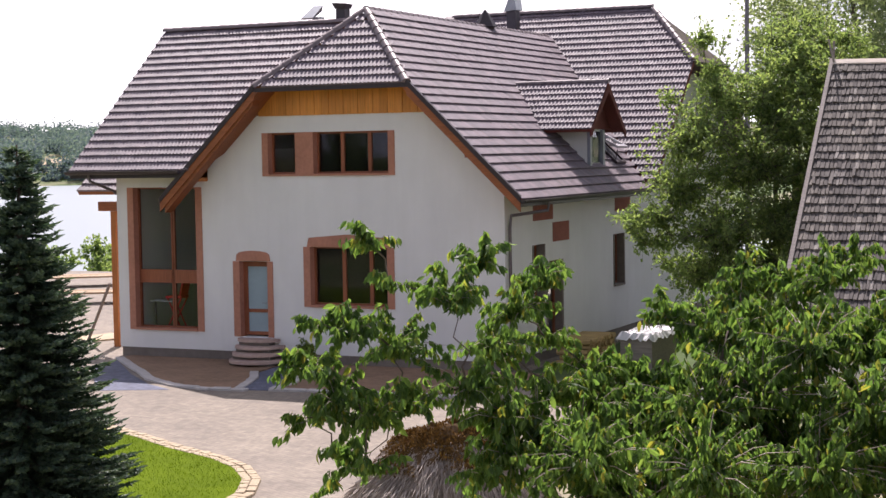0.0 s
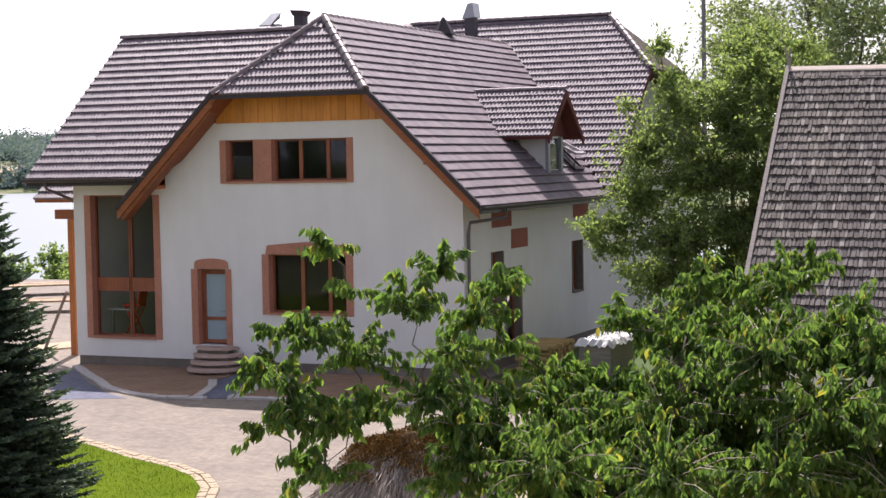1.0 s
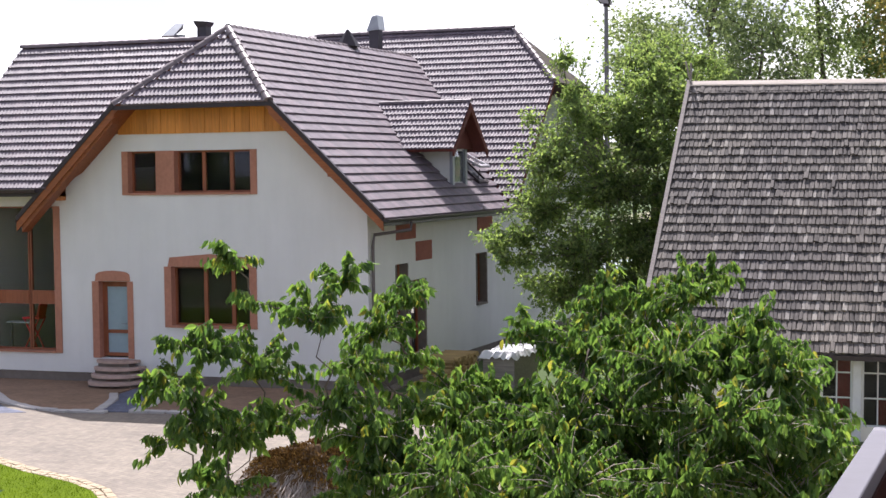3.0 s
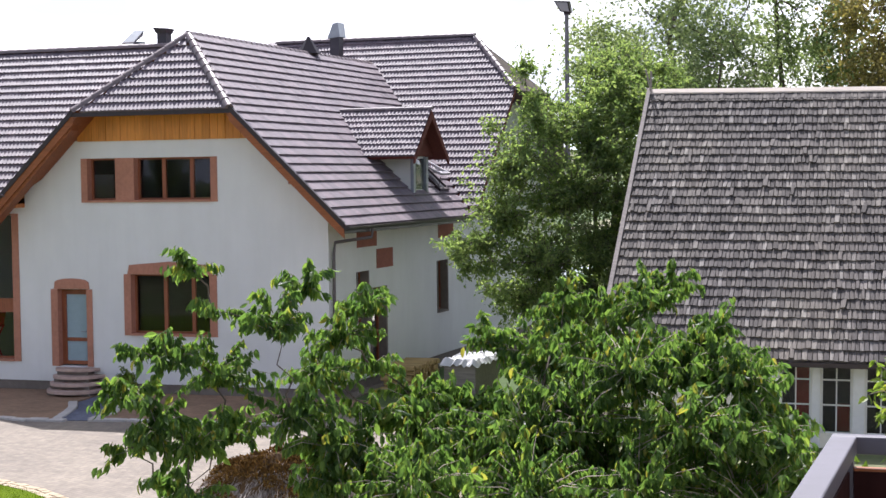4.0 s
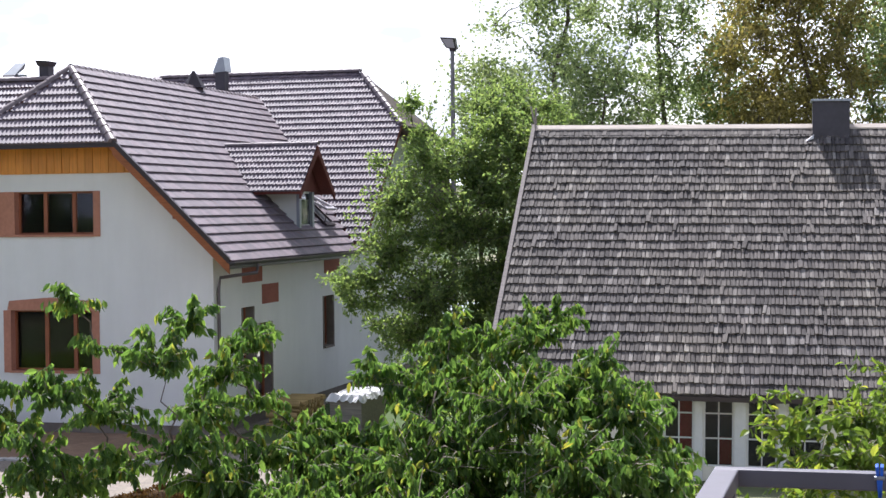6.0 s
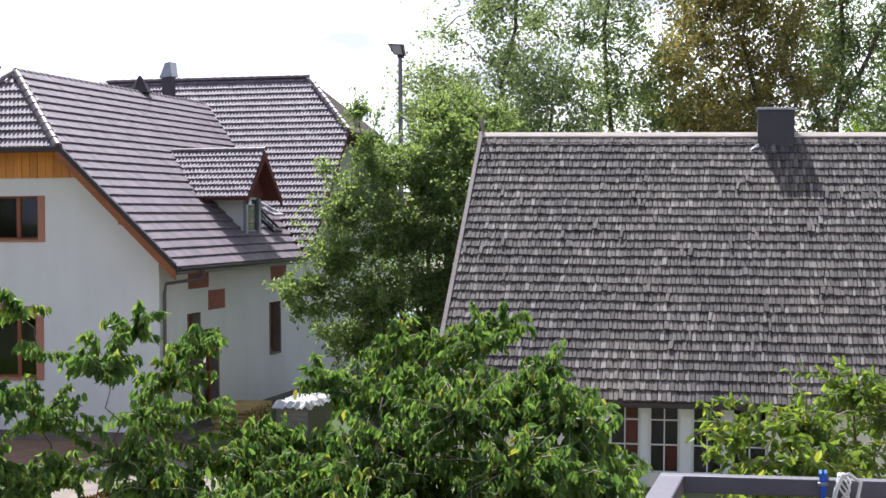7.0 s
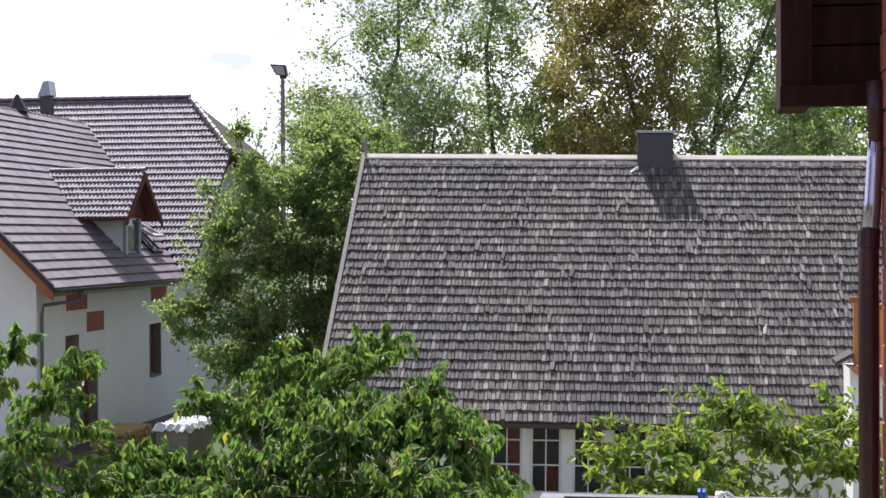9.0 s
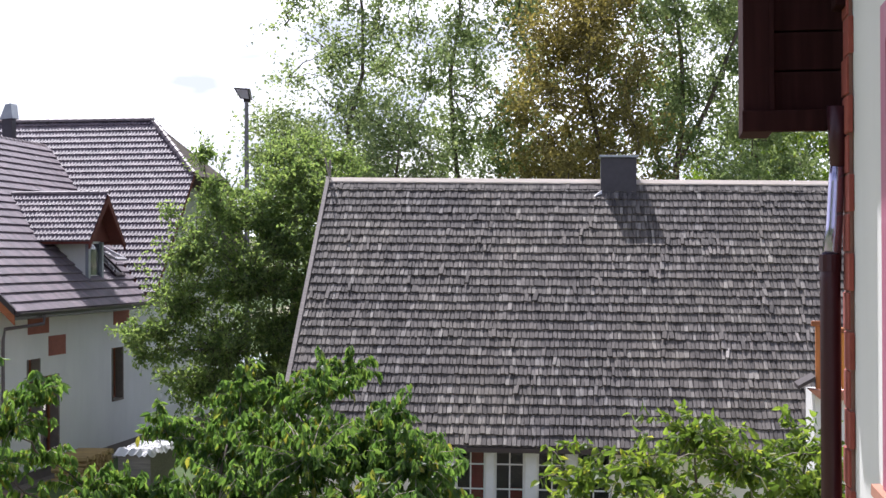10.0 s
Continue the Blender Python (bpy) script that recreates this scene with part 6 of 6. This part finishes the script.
TILE_MESH = pantile(0.25, 0.37, 0.0145)
TILE_FLAT = pantile(0.25, 0.37, 0.003)
tile_slope(R_A, [(XAL, YAE, z_a(YAE)), (-9.57, YAE, z_a(YAE)), (-4.9, YA, ZA), (XAL, YA, ZA)], (XAL, YAE, z_a(YAE)), (1, 0, 0), near_by=(-9, 0, 6), seed=1)
tile_slope(R_WR, [(-2.44, YF, ZHE), (XE, YF, ZE), (XE, 9.81, ZE), (XC, 15.70, ZR), (XC, YHT, ZR)], (XE, YF, ZE), (0, 1, 0), near_by=(0, 0, 5), seed=2, mesh=TILE_FLAT)
tile_slope(R_H, [(-7.22, YF, ZHE), (-2.44, YF, ZHE), (XC, YHT, ZR)], (-7.22, YF, ZHE), (1, 0, 0), near_by=(-5, 0, 8), seed=3)
tile_slope(R_C, [(-9.5, YC, ZC), (-1.22, YC, ZC), (XCR, 14.52, 9.02), (XCR, 9.88, 4.78), (XE, 9.81, ZE), (XC, 15.70, ZR), (-9.5, 15.7, z_c(15.7))], (XCR, 9.88, z_c(9.88)), (1, 0, 0),
           near_by=(0.5, 10, 5), seed=4)
xe_ = XC + (ZR - 6.62) / SW
xr_ = XC + (ZR - dz) / SW
tile_slope(R_D, [(dx, dy, dz), (dx, dy - dw, 6.62), (xe_, dy - dw, 6.62), (xr_, dy, dz)], (dx, dy - dw, 6.62), (1, 0, 0), course=0.265, near_by=(1, 5, 6), seed=5)
tile_slope(R_P, [(-15.3, 1.5, 4.95), (-12.72, 1.5, 4.95), (-12.72, 3.5, 6.5), (-15.3, 3.5, 6.5)], (-15.3, 1.5, 4.95), (1, 0, 0), near_by=(-14, 1.5, 5), seed=6)


def ridge_caps(parent, a, b, r=0.12, step=0.36, mat=RIDGE):
    """Half-round ridge tiles laid end over end from a to b."""
    a, b = Vector(a), Vector(b)
    d = (b - a).normalized()
    side = d.cross(Vector((0, 0, 1))).normalized()
    up = side.cross(d)
    bm = bmesh.new()
    rings = []
    for x, k in ((-0.03, 1.1), (step + 0.03, 0.92)):
        rings.append([bm.verts.new((x, k * r * math.cos(t), k * r * math.sin(t) - 0.02)) for t in [math.pi * i / 6 for i in range(7)]])
    for i in range(6):
        bm.faces.new((rings[0][i], rings[1][i], rings[1][i + 1], rings[0][i + 1]))
    bm.faces.new([bm.verts.new(q.co) for q in rings[0]])
    me = bpy.data.meshes.new("ridge_tile")
    bm.to_mesh(me)
    bm.free()
    for p in me.polygons[:-1]:
        p.use_smooth = True
    me.materials.append(mat)
    base = Matrix((d, side, up)).transposed().to_4x4()
    inv = Matrix.Translation(-ROOT[parent])
    for i in range(int((b - a).length / step)):
        ob = new("ridge_tile", me)
        ob.parent = parent
        ob.matrix_local = inv @ Matrix.Translation(a + d * (i * step)) @ base


ridge_caps(R_A, (XAL, YA, ZA + 0.03), (-4.9, YA, ZA + 0.03))
ridge_caps(R_WR, (XC, YHT, ZR + 0.03), (XC, 15.7, ZR + 0.03))
ridge_caps(R_H, (-2.44, YF, ZHE + 0.03), (XC, YHT, ZR + 0.03))
ridge_caps(R_H, (-7.22, YF, ZHE + 0.03), (XC, YHT, ZR + 0.03))
ridge_caps(R_C, (-1.22, YC, ZC + 0.03), (-9.5, YC, ZC + 0.03))
ridge_caps(R_C, (XCR, 14.52, 9.05), (-1.22, YC, ZC + 0.03))
ridge_caps(R_D, (dx, dy, dz + 0.02), (xr_, dy, dz + 0.02), 0.09, 0.3)

# shingles of the old roof
rnd = random.Random(21)
COURSE = 0.325
sup = Vector((0, ORUN, OZR - OZE)).normalized()
snr = Vector((0, -(OZR - OZE), ORUN)).normalized()
sbase = Matrix((Vector((1, 0, 0)), sup, snr)).transposed().to_4x4()
WIDTHS = (0.062, 0.078, 0.094, 0.115)
LONG = COURSE + 0.1
SH_MESH = []
for k, (wdt, mat) in enumerate([(w, SHINGLE) for w in WIDTHS] + [(0.078, NEWSHINGLE)]):
    bm = bmesh.new()
    c = 0.008 * (1 if k % 2 else -1)
    tip = wdt * 0.46
    hexa(bm, [(-tip, 0, 0.004), (tip, c, 0.004), (wdt / 2, LONG, -0.02), (-wdt / 2, LONG, -0.02), (-tip, 0, 0.046), (tip, c, 0.042), (wdt / 2, LONG, -0.006), (-wdt / 2, LONG, -0.006)])
    me = bpy.data.meshes.new("shingle")
    bmesh.ops.recalc_face_normals(bm, faces=bm.faces)
    bm.to_mesh(me)
    bm.free()
    me.materials.append(mat)
    SH_MESH.append(me)
sets = [[], [], [], [], []]
# worn spots: along the roof, up the slope, half width, half height
WORN = [(8.0, 6.15, 0.7, 0.45), (8.9, 6.5, 0.5, 0.25), (5.6, 2.2, 0.6, 0.25), (7.6, 2.25, 0.7, 0.2), (11.6, 4.6, 1.2, 0.7), (11.2, 3.2, 1.5, 0.4), (9.6, 6.9, 1.4, 0.3)]
for r in range(int(sl / COURSE) + 1):
    x = 0.04
    sag = rnd.uniform(-0.012, 0.012)
    while x < OLEN - 0.05:
        k = rnd.choice((0, 1, 1, 2, 2, 3))
        s = r * COURSE + sag + rnd.gauss(0, 0.008) + 0.026 * noise.noise(Vector((x * 0.7, r * 0.7, 4))) - 0.05
        s = min(s, sl + 0.02 - LONG)
        worn = any(abs(x - wx) < hw and abs(s - ws) < hh for wx, ws, hw, hh in WORN)
        if worn and rnd.random() < 0.22:
            k = 4
        wdt = (*WIDTHS, 0.078)[k]
        loose = rnd.random() < (0.14 if worn else 0.02)
        tilt = rnd.gauss(0, 1.1) + (rnd.uniform(-7, 7) if loose else 0)
        lift = abs(rnd.gauss(0, 0.006)) + (rnd.uniform(0.01, 0.04) if loose else 0)
        p = Vector((x + wdt / 2, 0, OZE)) + sup * s + snr * lift
        sets[k].append(OLD @ Matrix.Translation(p) @ sbase @ pose(0, 0, 0, -rnd.uniform(-0.6, 1.6), rnd.gauss(0, 4.0), tilt))
        x += wdt + rnd.uniform(0.006, 0.015)
for me, mats in zip(SH_MESH, sets):
    lay(R_S, "shingle", me, mats, me.materials[0], (14, -4, 3), 60)

# bricks of the near quoin
bm = boxed(0.02, 0.042, -0.11, 0.1, 0.0, 0.152, bevel=0.004)
me = bpy.data.meshes.new("brick")
bm.to_mesh(me)
bm.free()
me.materials.append(BRICKRED)
for k in range(50):
    ob = new("brick", me)
    ob.parent = quoin
    ob.matrix_local = Matrix.Translation(Vector((WX - 0.044 + rnd.uniform(-0.003, 0.003), -33.525 + (-0.015 if k % 2 else -0.045), 0.02 + k * 0.162)) - ROOT[quoin])
